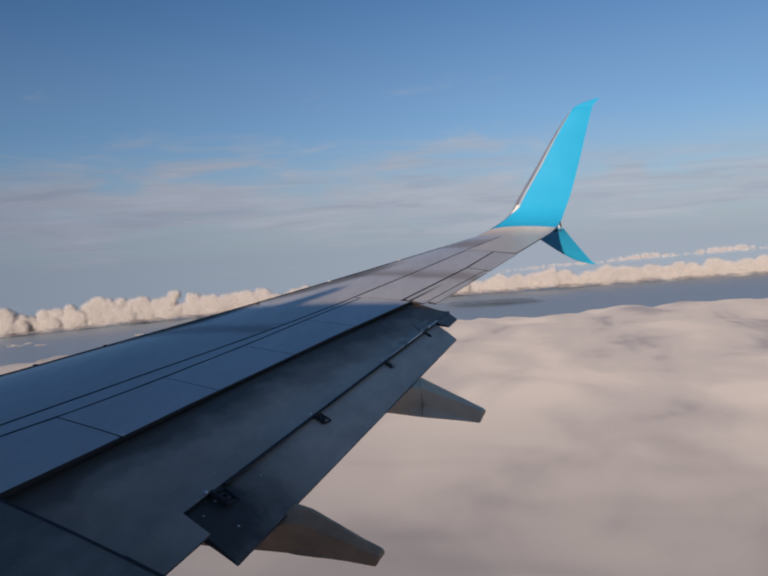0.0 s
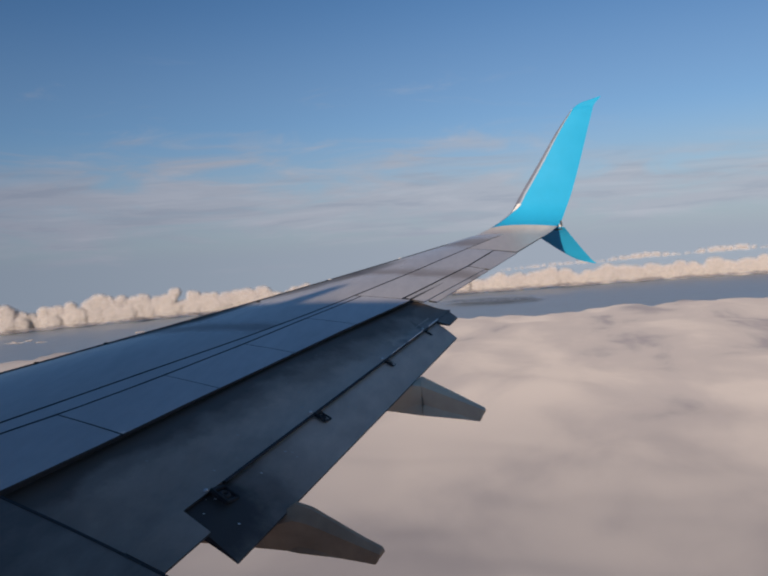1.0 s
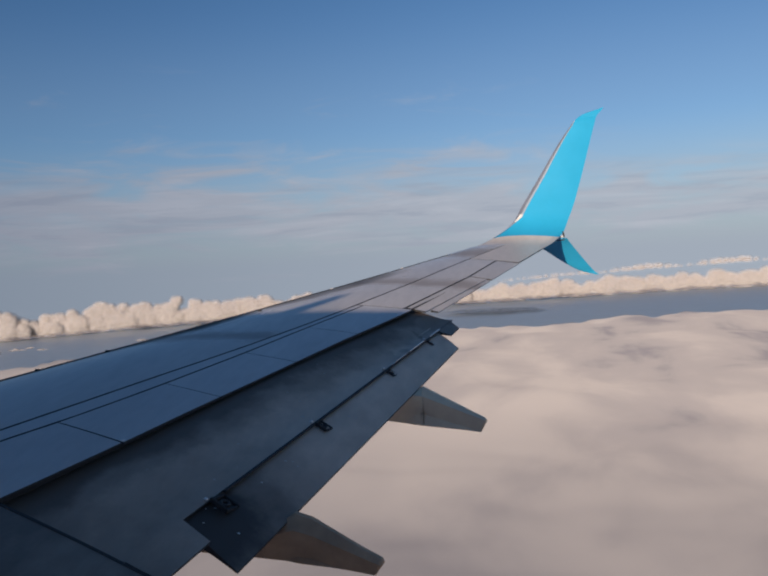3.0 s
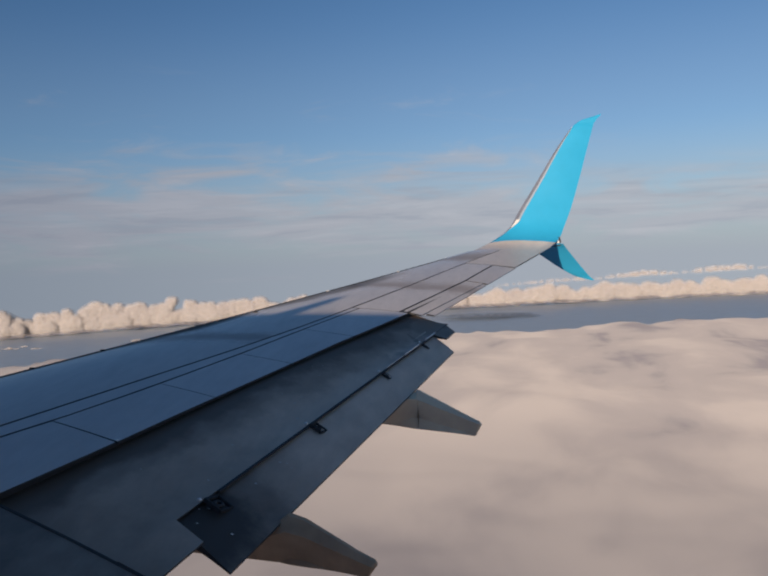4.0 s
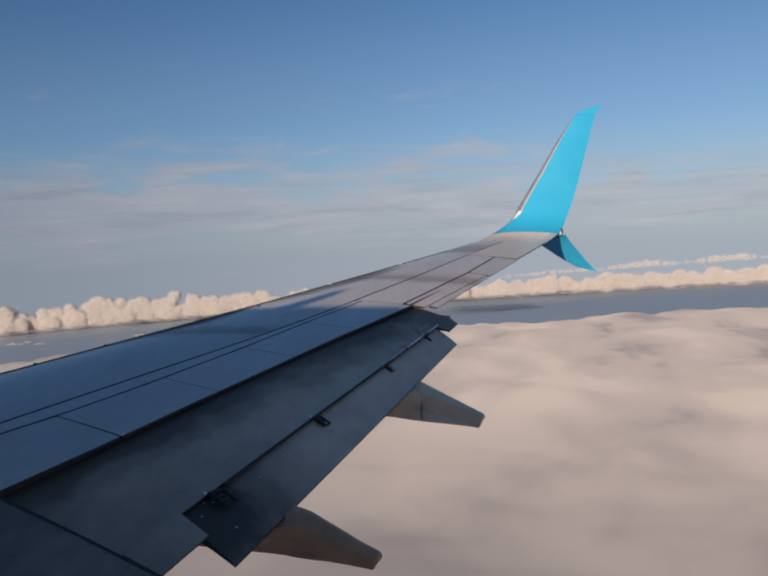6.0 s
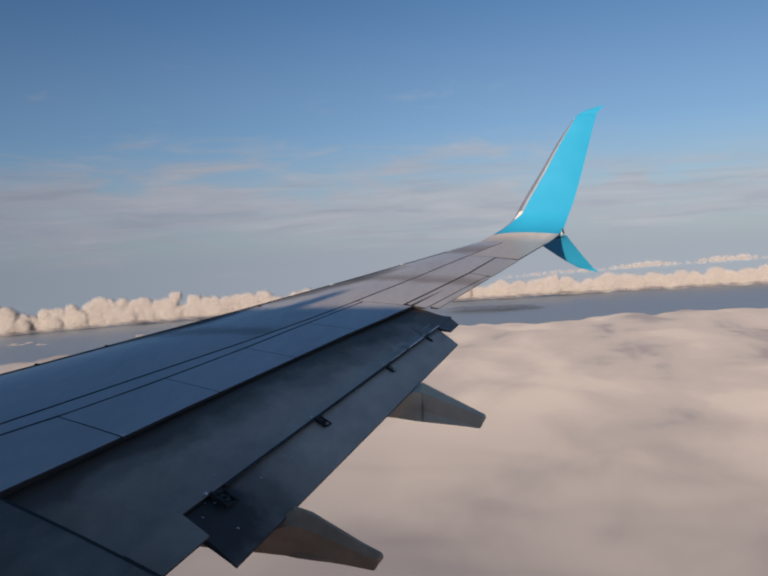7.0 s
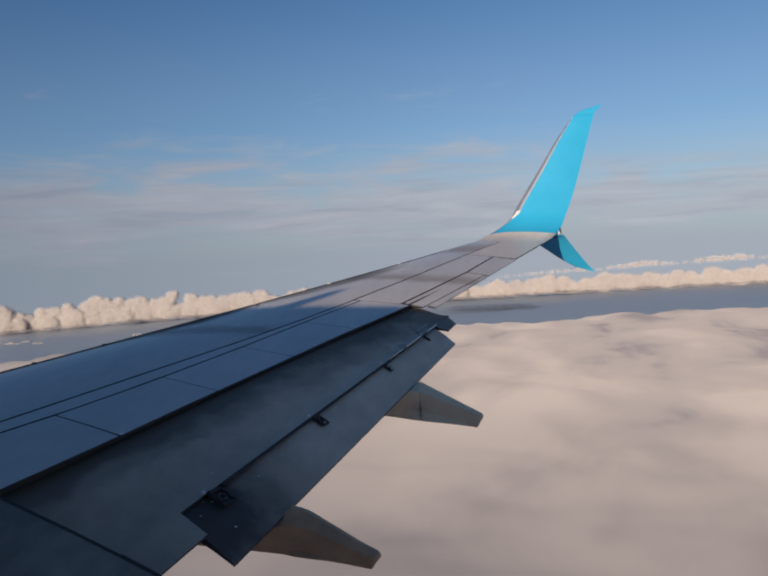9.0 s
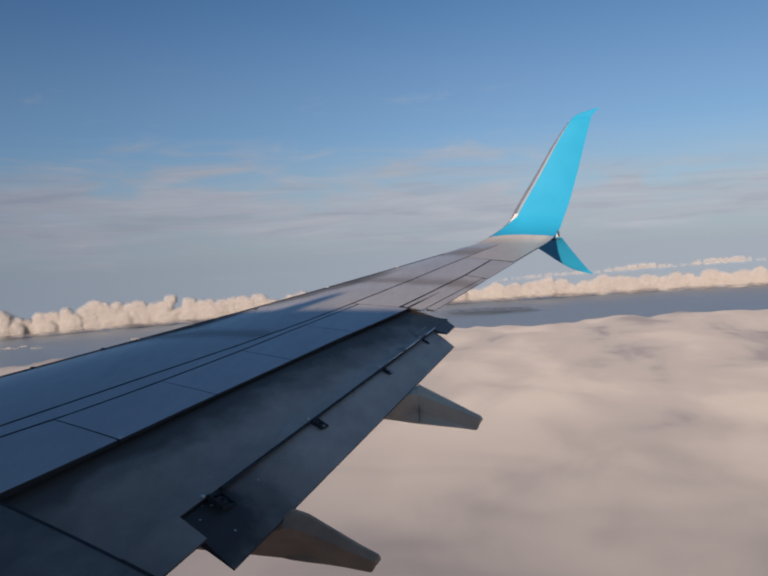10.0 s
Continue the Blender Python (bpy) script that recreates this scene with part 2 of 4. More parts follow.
def cloud_material(name, thick, thin, scale, stretch=(1, 1, 1), soften=0.5, rim=True, to=(0.0, 0.0, 1.0), shift=(0, 0, 0), depth=0.0):
    """Cloud: bright where it is dense, greyer where it is thin; light spreads inside it, so its relief shades softly."""
    m = bpy.data.materials.new(name)
    m.use_nodes = True
    n, l = m.node_tree.nodes, m.node_tree.links
    n.clear()
    tc = n.new("ShaderNodeTexCoord")
    mp = n.new("ShaderNodeMapping")
    mp.inputs["Scale"].default_value = stretch
    mp.inputs["Location"].default_value = shift
    l.new(tc.outputs["Object"], mp.inputs[0])
    t = node(n, "ShaderNodeTexNoise", Scale=scale, Detail=5.0, Roughness=0.5, Distortion=0.3)
    w = node(n, "ShaderNodeTexNoise", Scale=scale * 0.27, Detail=3.0, Roughness=0.5, Distortion=0.3)
    for x in (t, w):
        l.new(mp.outputs[0], x.inputs["Vector"])
    both = math_node(n, l, "ADD", math_node(n, l, "MULTIPLY", t.outputs[0], 0.5), math_node(n, l, "MULTIPLY", w.outputs[0], 0.5))
    col = ramp(n, l, both, [(0.40, thin), (0.48, tuple(0.45 * a + 0.55 * b for a, b in zip(thin, thick))), (0.60, thick)])
    geo = n.new("ShaderNodeNewGeometry")
    soft = n.new("ShaderNodeMix")
    soft.data_type = "VECTOR"
    soft.inputs[0].default_value = soften
    l.new(geo.outputs["Normal"], soft.inputs[4])
    soft.inputs[5].default_value = to
    norm = n.new("ShaderNodeVectorMath")
    norm.operation = "NORMALIZE"
    l.new(soft.outputs[1], norm.inputs[0])
    d = node(n, "ShaderNodeBsdfDiffuse", Roughness=1.0)
    tr = n.new("ShaderNodeBsdfTranslucent")
    for x in (d, tr):
        l.new(col.outputs[0], x.inputs[0])
        l.new(norm.outputs[0], x.inputs["Normal"])
    if depth:
        d = n.new("ShaderNodeSubsurfaceScattering")
        d.inputs["Scale"].default_value = depth
        d.inputs["Radius"].default_value = (1.0, 0.95, 0.9)
        l.new(col.outputs[0], d.inputs[0])
        l.new(norm.outputs[0], d.inputs["Normal"])
    mx = node(n, "ShaderNodeMixShader", _0=0.12 if depth else 0.25)
    l.new(d.outputs[0], mx.inputs[1])
    l.new(tr.outputs[0], mx.inputs[2])
    last = mx
    if rim:
        at = n.new("ShaderNodeAttribute")
        at.attribute_name = "cover"
        ragged = node(n, "ShaderNodeTexNoise", Scale=0.03, Detail=4.0, Roughness=0.55)
        l.new(tc.outputs["Object"], ragged.inputs["Vector"])
        fade = math_node(n, l, "MULTIPLY", at.outputs["Fac"], math_node(n, l, "ADD", math_node(n, l, "MULTIPLY", ragged.outputs[0], 1.8), 0.1))
        solid = ramp(n, l, fade, [(0.03, 0.0), (1.0, 1.0)], "LINEAR")
        clear = n.new("ShaderNodeBsdfTransparent")
        last = n.new("ShaderNodeMixShader")
        l.new(solid.outputs[0], last.inputs[0])
        l.new(clear.outputs[0], last.inputs[1])
        l.new(mx.outputs[0], last.inputs[2])
    o = n.new("ShaderNodeOutputMaterial")
    l.new(last.outputs[0], o.inputs[0])
    return m


SPREAD = tuple((sun_from + Vector((0, 0, 0.3))).normalized())     # where light that has spread inside a cloud seems to come from
DECK_CLOUD = cloud_material("stratus_cloud", (0.59, 0.567, 0.57), (0.32, 0.32, 0.367), 0.014, (0.32, 0.60, 1), 0.62, True, (0.0, 0.0, 1.0), (310, 190, 0))
BANK_CLOUD = cloud_material("cumulus_cloud", (0.83, 0.80, 0.79), (0.76, 0.735, 0.745), 0.009, (1, 1, 1), 0.94, True, SPREAD, (0, 0, 0), 80.0)
MIST_CLOUD = cloud_material("cloud_mist", (0.83, 0.80, 0.79), (0.76, 0.735, 0.745), 0.009, (1, 1, 1), 0.95, True, SPREAD)
FOOT_HAZE = cloud_material("foot_haze", (0.52, 0.50, 0.53), (0.44, 0.43, 0.47), 0.02, (1, 1, 1), 0.8, True, SPREAD)
SCRAP_CLOUD = cloud_material("scrap_cloud", (0.80, 0.77, 0.76), (0.70, 0.67, 0.68), 0.02, (1, 1, 1), 0.6, True, SPREAD)
# land and sea carry the distant haze in their base colours
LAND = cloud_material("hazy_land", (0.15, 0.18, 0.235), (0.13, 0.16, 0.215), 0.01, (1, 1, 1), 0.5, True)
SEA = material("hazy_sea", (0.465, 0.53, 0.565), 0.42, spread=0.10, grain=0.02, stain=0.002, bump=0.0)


# ---- building blocks ----
def smooth_mesh(name, bm, mat, sharp=35):
    bmesh.ops.recalc_face_normals(bm, faces=bm.faces)
    me = bpy.data.meshes.new(name)
    bm.to_mesh(me)
    bm.free()
    me.materials.append(mat)
    if any(p.material_index for p in me.polygons):
        me.materials.append(CORE_DARK)       # sealed edges
    for p in me.polygons:
        p.use_smooth = True
    me.set_sharp_from_angle(angle=radians(sharp))
    return me


def part(name, bm, mat, parent=None, label="", sharp=35):
    ob = new(name, smooth_mesh(name, bm, mat, sharp))
    ob.parent = parent
    if label:
        tagged(ob, label)
    return ob


def thing(name, label, category, kind="", group="", at=(0, 0, 0)):
    ob = new(name)
    ob.location = at
    return tagged(ob, label, category, group, kind)


def slab(top, us, vs, thick, bm=None):
    """A curved plate: its upper face is top(u, v); it is thick metres deep."""
    bm = bm or bmesh.new()
    up = [[bm.verts.new(top(u, v)) for v in vs] for u in us]
    dn = [[bm.verts.new(Vector(top(u, v)) - Vector((0, 0, thick))) for v in vs] for u in us]
    a, b = len(us), len(vs)
    for i in range(a - 1):
        for j in range(b - 1):
            bm.faces.new((up[i][j], up[i + 1][j], up[i + 1][j + 1], up[i][j + 1]))
            bm.faces.new((dn[i][j], dn[i][j + 1], dn[i + 1][j + 1], dn[i + 1][j]))
    for i in range(a - 1):
        for j in (0, b - 1):
            bm.faces.new((up[i][j], up[i + 1][j], dn[i + 1][j], dn[i][j])).material_index = 1
    for j in range(b - 1):
        for i in (0, a - 1):
            bm.faces.new((up[i][j], up[i][j + 1], dn[i][j + 1], dn[i][j])).material_index = 1
    return bm


def loft(rings, bm=None, cap=True, dark=()):
    """A skin over rings of points; dark: the strips (and "ends") that are sealed dark."""
    bm = bm or bmesh.new()
    vs = [[bm.verts.new(p) for p in r] for r in rings]
    n = len(vs[0])
    for a, b in zip(vs, vs[1:]):
        for k in range(n):
            bm.faces.new((a[k], a[(k + 1) % n], b[(k + 1) % n], b[k])).material_index = int(k in dark)
    if cap:
        bm.faces.new(vs[0]).material_index = int("ends" in dark)
        bm.faces.new(vs[-1]).material_index = int("ends" in dark)
    return bm


def lin(a, b, n):
    return [a + (b - a) * i / (n - 1) for i in range(n)]


def lerp(pairs, x):
    if x <= pairs[0][0]:
        return pairs[0][1]
    for (x0, y0), (x1, y1) in zip(pairs, pairs[1:]):
        if x <= x1:
            return y0 + (y1 - y0) * (x - x0) / (x1 - x0)
    return pairs[-1][1]


# ---- the wing's shape: x outboard, y forward, f the part of the chord from the leading edge ----
def chord(x):
    return 3.73 - (x - 5.7) * 0.2164 if x > 5.7 else 3.73 + (5.7 - x) * 0.52


def wing_z(x):
    return 0.105 * x + 0.0016 * x * x


def upper(x, f, lift=0.0):
    c = chord(x)
    return Vector((x, -0.5206 * x - f * c, wing_z(x) + c * 0.1615 * math.sqrt(max(f, 0)) * max(1 - f, -0.02) + lift))


def lower(x, f, lift=0.0):
    c = chord(x)
    return Vector((x, -0.5206 * x - f * c, wing_z(x) - c * 0.105 * math.sqrt(max(f, 0)) * max(1 - f, 0.0) - lift))


SPAR = [(1.5, 0.60), (6.88, 0.615), (8.2, 0.620), (9.4, 0.632), (10.2, 0.634), (11.1, 0.627), (11.7, 0.615), (12.35, 0.604), (13.0, 0.593), (13.87, 0.565), (14.76, 0.540), (16.15, 0.512)]
HINGE = [(1.5, 0.655), (6.7, 0.674), (7.12, 0.686), (7.94, 0.691), (8.52, 0.688), (9.19, 0.685), (9.68, 0.677), (10.5, 0.668), (11.4, 0.662)]
SHROUD = 0.885
SHROUD_LINE = [(1.5, 0.895), (6.9, 0.893), (7.7, 0.887), (9.9, 0.887), (10.75, 0.900), (11.36, 0.908)]
AILERON_HINGE = [(11.4, 0.862), (12.17, 0.857), (12.83, 0.851), (13.46, 0.848), (14.81, 0.797), (16.2, 0.78)]

wing = thing("aircraft_wing", "grey swept airliner wing with deployed flaps and a bright blue winglet", "wing")

# dark inner body, seen only in the joints
rings = []
for x in [1.5, 3.6, 5.7] + lin(6.4, 11.38, 9) + lin(11.44, 14.5, 6) + lin(14.8, 16.3, 4):
    stop = 0.872 if x < 11.4 else (0.985 if x > 14.6 else lerp(AILERON_HINGE, x) + 0.04)
    fs = [stop * (k / 14) ** 1.7 for k in range(15)]
    rings.append([upper(x, f, -0.007) for f in reversed(fs[1:])] + [lower(x, f, -0.004) for f in fs])
part("wing_box", loft(rings), CORE_DARK, wing, "dark sealed wing body showing in the panel joints")

# skins
STEPS = lin(1.6, 16.28, 44)
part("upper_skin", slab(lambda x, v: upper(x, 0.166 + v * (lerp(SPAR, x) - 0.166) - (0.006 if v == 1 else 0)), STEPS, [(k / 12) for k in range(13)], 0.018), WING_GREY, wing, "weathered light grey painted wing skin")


def line(pairs):
    return lambda x: lerp(pairs, x)


def patch(name, x0, x1, f0, f1, mat, n=8, m=5, gap=0.007, lift=0.0, label="", parent=None, thick=0.018, skew=lambda x: 0.0):
    """A panel between x0 and x1 and between the chord lines f0(x) and f1(x), with a joint all round."""
    def top(x, v):
        a, b = f0(x) + gap / chord(x), f1(x) - gap / chord(x)
        return upper(x + skew(x) * (0.25 - v), a + (b - a) * v, lift)
    return part(name, slab(top, lin(x0 + gap, x1 - gap, n), lin(0, 1, m), thick), mat, parent or wing, label)


def level_line(f):
    return lambda x: f


patch("access_panel", 1.6, 11.36, line(SPAR), line([(x, f - 0.003) for x, f in HINGE]), PANEL_GREY, 20, 3, 0.011)
SPOILERS = (2.6, 4.3, 6.0, 7.04, 8.07, 9.12, 10.2, 11.36)
for x0, x1 in zip(SPOILERS, SPOILERS[1:]):
    fixed = x0 > 10.1
    patch("fixed_panel" if fixed else "spoiler", x0, x1, line(HINGE), line(SHROUD_LINE), PANEL_GREY, 6, 6, 0.010 if x0 < 6.5 else 0.004, 0.0, skew=line([(2.6, 0.0), (4.3, 0.2), (7, 0.2), (9.1, 0.12), (10.3, 0.06), (11.2, 0.0)]))
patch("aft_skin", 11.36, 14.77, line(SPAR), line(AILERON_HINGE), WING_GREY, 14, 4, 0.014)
patch("tip_skin", 14.77, 16.28, line(SPAR), level_line(1.004), TIP_GREY, 10, 6, 0.009)


def foil_block(name, x0, x1, f0, f1, mat, label="", n=8, parent=None, gap=0.016):
    """A closed trailing piece of the wing between two chord lines."""
    rings = []
    for x in lin(x0 + gap, x1 - gap, n):
        a, b = f0(x) + gap / chord(x), f1(x)
        fs = lin(a, b, 6)
        hang = lambda f: -0.11 * max(0.15, (14.75 - x) / 3.3) * chord(x) * (f - lerp(AILERON_HINGE, x))     # drooped a little
        rings.append([upper(x, f, hang(f)) for f in fs] + [upper(x, f, hang(f) - 0.014 - 0.25 * chord(x) * (b - f) * 0.5) for f in reversed(fs)])
    return part(name, loft(rings, dark=(11, "ends")), mat, parent or wing, label)


TAB = [(11.4, 0.960), (12.5, 0.966), (13.46, 0.976)]
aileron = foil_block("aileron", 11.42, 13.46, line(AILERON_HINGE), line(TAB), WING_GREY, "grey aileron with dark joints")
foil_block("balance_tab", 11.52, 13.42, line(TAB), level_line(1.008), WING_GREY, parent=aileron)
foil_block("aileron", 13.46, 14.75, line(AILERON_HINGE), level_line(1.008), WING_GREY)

# leading-edge slats, wrapped round the nose
SLAT = 0.164
SLATS = (1.6, 4.2, 6.6, 9.0, 11.4, 13.8, 15.45, 16.28)
for x0, x1 in zip(SLATS, SLATS[1:]):
    rings = []
    for x in lin(x0 + 0.003, x1 - 0.003, 7):
        fs = [SLAT * (k / 7) ** 2 for k in range(8)]
        rings.append([upper(x, f) for f in reversed(fs[1:])] + [lower(x, f) for f in fs] + [lower(x, SLAT, -0.03), upper(x, SLAT, -0.03)])
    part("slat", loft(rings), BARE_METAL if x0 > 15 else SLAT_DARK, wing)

# small studs close behind the leading edge
for x, f in ((8.6, 0.12), (9.3, 0.125), (11.1, 0.20), (12.6, 0.13), (14.2, 0.12)):
    p = upper(x, f)
    bm = bmesh.new()
    bmesh.ops.create_cube(bm, size=1, matrix=Matrix.Translation(p + Vector((0, 0, 0.002))) @ Matrix.Rotation(radians(-27), 4, "Z") @ Matrix.Diagonal((0.035, 0.055, 0.018, 1)))
    bmesh.ops.bevel(bm, geom=bm.edges[:], offset=0.005, segments=2, affect="EDGES")
    part("stud", bm, CORE_DARK if x < 11.5 else BARE_METAL, wing, "small stud on the wing skin")

# pale worn corner of a spoiler
bm = bmesh.new()
p = upper(6.93, SHROUD)
bmesh.ops.create_cube(bm, size=1, matrix=Matrix.Translation(p + Vector((0, 0.012, -0.002))) @ Matrix.Rotation(radians(-18), 4, "Z") @ Matrix.Diagonal((0.05, 0.03, 0.012, 1)))
bmesh.ops.bevel(bm, geom=bm.edges[:], offset=0.003, segments=2, affect="EDGES")
part("corner_tab", bm, LAMP_WHITE, wing, "small pale worn tab at a spoiler's corner")

# ---- flaps ----
FLAP = thing("outboard_flap", "dark grey two-part trailing-edge flap, partly lowered", "flap")


def main_top(x, v):
    """v = 0 under the shroud, 1 on the main flap's trailing edge."""
    x -= 0.07 * v * (11.52 - x) / 5.62
    a = upper(x, SHROUD, -0.085 - 0.02 * max(0, x - 9)) + Vector((0, 0.30, 0.025))
    k = (x - 6.345) / (11.05 - 6.345)
    b = Vector((x, -7.404 - 1.141 * k, 0.493 + 0.710 * k))
    p = a.lerp(b, v)
    w = min(1.0, v / 0.88)
    p.z += (0.062 + 0.04 * min(1, max(0, (x - 6.2) / 2))) * math.sin(math.pi * w) * (1 - w) ** 0.4
    return p


def wedge_skin(top, us, vs, thick0, thick1, bm=None):
    """A flap piece that thins from thick0 in front to thick1 at its trailing edge."""
    rings = []
    for u in us:
        t = [Vector(top(u, v)) for v in vs]
        b = [p - Vector((0, 0, thick0 + (thick1 - thick0) * (v - vs[0]) / (vs[-1] - vs[0]))) for p, v in zip(t, vs)]
        rings.append(t + b[::-1])
    return loft(rings, bm, dark=(len(vs) - 1, "ends"))


def wedge(name, top, us, vs, thick0, thick1, mat, parent, label=""):
    return part(name, wedge_skin(top, us, vs, thick0, thick1), mat, parent, label)


def quad_top(c00, c10, c11, c01, bulge=0.0):
    """A bent plate over four corners: u along the span, v aft."""
    c00, c10, c11, c01 = map(Vector, (c00, c10, c11, c01))
    def top(u, v):
        p = (c00.lerp(c10, u)).lerp(c01.lerp(c11, u), v)
        p.z += bulge * math.sin(math.pi * min(1, v * 0.9))
        return p
    return top


aft = quad_top((6.34, -7.28, 0.505), (11.06, -8.43, 1.225), (10.88, -8.785, 0.99), (6.183, -7.797, 0.195), 0.022)
wedge("aft_flap", aft, lin(0, 1, 16), lin(0, 1, 7), 0.10, 0.012, FLAP_SOOTY, FLAP, "dark grey aft flap with soot on its inboard end")
skin = wedge_skin(main_top, lin(5.70, 11.52, 21), lin(0, 0.9, 10) + [0.95, 1.0], 0.16, 0.010)
wedge_skin(quad_top((5.791, -7.260, 0.4135), (6.313, -7.381, 0.4935), (6.173, -7.635, 0.3985), (5.719, -7.536, 0.3275)), lin(0, 1, 6), lin(0, 1, 4), 0.05, 0.012, skin)
wedge_skin(quad_top((11.0, -8.53, 1.1935), (11.49, -8.635, 1.2695), (11.283, -8.764, 1.1965), (10.956, -8.70, 1.1435)), lin(0, 1, 4), lin(0, 1, 4), 0.04, 0.012, skin)
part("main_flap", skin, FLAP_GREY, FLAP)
# added dark strip that keeps the joint between the flap parts dark
seal = []
for x in lin(6.74, 11.02, 14):
    k = (x - 6.345) / 4.705
    c = Vector((x, -7.404 - 1.141 * k - 0.010, 0.493 + 0.710 * k - 0.008))
    seal.append([c + Vector((0, 0.016 * math.cos(a), 0.011 * math.sin(a))) for a in (2 * math.pi * q / 8 for q in range(8))])
part("joint_seal", loft(seal), CORE_DARK, FLAP, "dark strip added along the joint of the two flap parts")

# darker copy of the flap paint: the fuselage's shade put into the colour
INNER_SHADED = material("shaded_flap_paint", (0.26, 0.215, 0.175), 0.46, spread=0.40, grain=4, stain=0.7, bump=0.02, stretch=(0.7, 1.6, 1), tight=0.16)
INNER = thing("inboard_flap", "dark grey inboard trailing-edge flap, partly lowered", "flap")
inner = quad_top((2.33, -6.12, 0.39), (5.912, -6.38, 0.71), (5.65, -7.608, 0.324), (2.1, -7.60, -0.02), 0.012)
wedge("flap_panel", inner, lin(0, 1, 10), lin(0, 1, 9), 0.14, 0.012, INNER_SHADED, INNER)
def lip(u, v):
    return inner(0.9955 + 0.006 * u, v) + Vector((0, 0, 0.004))
# dark strip drawn in place of the gap between the two flaps
wedge("edge_seal", lip, lin(0, 1, 2), lin(0.0, 0.99, 10), 0.03, 0.02, CORE_DARK, INNER, "dark strip standing in for the gap along the flap's edge")

# hinge fittings on the joint between the two flap parts
def ring_tube(m, a, b, r, seg=18, sides=8):
    """A closed oval tube: half axes a and b, thickness r."""
    bm = bmesh.new()
    loops = []
    for i in range(seg):
        t = 2 * math.pi * i / seg
        out = Vector((math.cos(t) * b, math.sin(t) * a, 0)).normalized()
        c = Vector((math.cos(t) * a, math.sin(t) * b, 0))
        loops.append([bm.verts.new(m @ (c + out * r * math.cos(q) + Vector((0, 0, r * math.sin(q))))) for q in (2 * math.pi * k / sides for k in range(sides))])
    for p, q in zip(loops, loops[1:] + loops[:1]):
        for k in range(sides):
            bm.faces.new((p[k], p[(k + 1) % sides], q[(k + 1) % sides], q[k]))
    return bm


for x, size, darkened in ((6.64, 0.95, True), (8.06, 0.78, False), (9.52, 0.64, False), (10.64, 0.60, False)):
    k = (x - 6.345) / 4.705
    base = Vector((x, -7.404 - 1.141 * k, 0.493 + 0.710 * k))
    tilt = Matrix.Translation(base + Vector((0, -0.075 * size, -0.046))) @ Matrix.Rotation(radians(30), 4, "X") @ Matrix.Rotation(radians(-13), 4, "Z") @ Matrix.Diagonal((size * 1.3, size * 1.08, size, 1))
    bm = bmesh.new()
    for at, dims in (((-0.058, 0.0, 0.0), (0.020, 0.15, 0.035)), ((0.058, 0.0, 0.0), (0.020, 0.15, 0.035)), ((0, 0.062, 0.0), (0.13, 0.028, 0.035)), ((0, -0.068, -0.004), (0.13, 0.022, 0.028))):
        bmesh.ops.create_cube(bm, size=1, matrix=tilt @ Matrix.Translation(at) @ Matrix.Diagonal((*dims, 1)))
    bmesh.ops.bevel(bm, geom=bm.edges[:], offset=0.005, segments=2, affect="EDGES")
    fitting = part("flap_hinge", bm, CORE_DARK, FLAP, "dark greasy open hinge frame" if darkened else "dark steel open hinge frame")
    part("roller", ring_tube(tilt @ Matrix.Translation((0, -0.002, 0.0)), 0.030, 0.026, 0.012), CORE_DARK, fitting)
    # bright ball imitates the highlight inboard of each hinge
    bm = bmesh.new()
    bmesh.ops.create_uvsphere(bm, u_segments=12, v_segments=8, radius=0.016, matrix=Matrix.Translation(base + Vector((-0.105 * size, 0.02, 0.012))) @ Matrix.Diagonal((1.2, 1, 0.8, 1)))
    part("bolt_head", bm, BARE_METAL if darkened else LAMP_WHITE, fitting, "small bright ball imitating a highlight")


# white rods standing in for light in the joint towards the outer end
for x0, x1, r in ((9.62, 10.02, 0.005), (10.10, 10.52, 0.009), (10.72, 11.02, 0.011)):
    ends = []
    for x in (x0, x1):
        k = (x - 6.345) / 4.705
        ends.append(Vector((x, -7.404 - 1.141 * k - 0.012, 0.493 + 0.710 * k + 0.012)))
    axis = ends[1] - ends[0]
    bm = bmesh.new()
    bmesh.ops.create_cone(bm, cap_ends=True, segments=10, radius1=r, radius2=r, depth=axis.length, matrix=Matrix.Translation((ends[0] + ends[1]) / 2) @ axis.to_track_quat("Z", "Y").to_matrix().to_4x4())
    part("seal_rod", bm, LAMP_WHITE, FLAP, "thin white rod standing in for light in the flap slot")


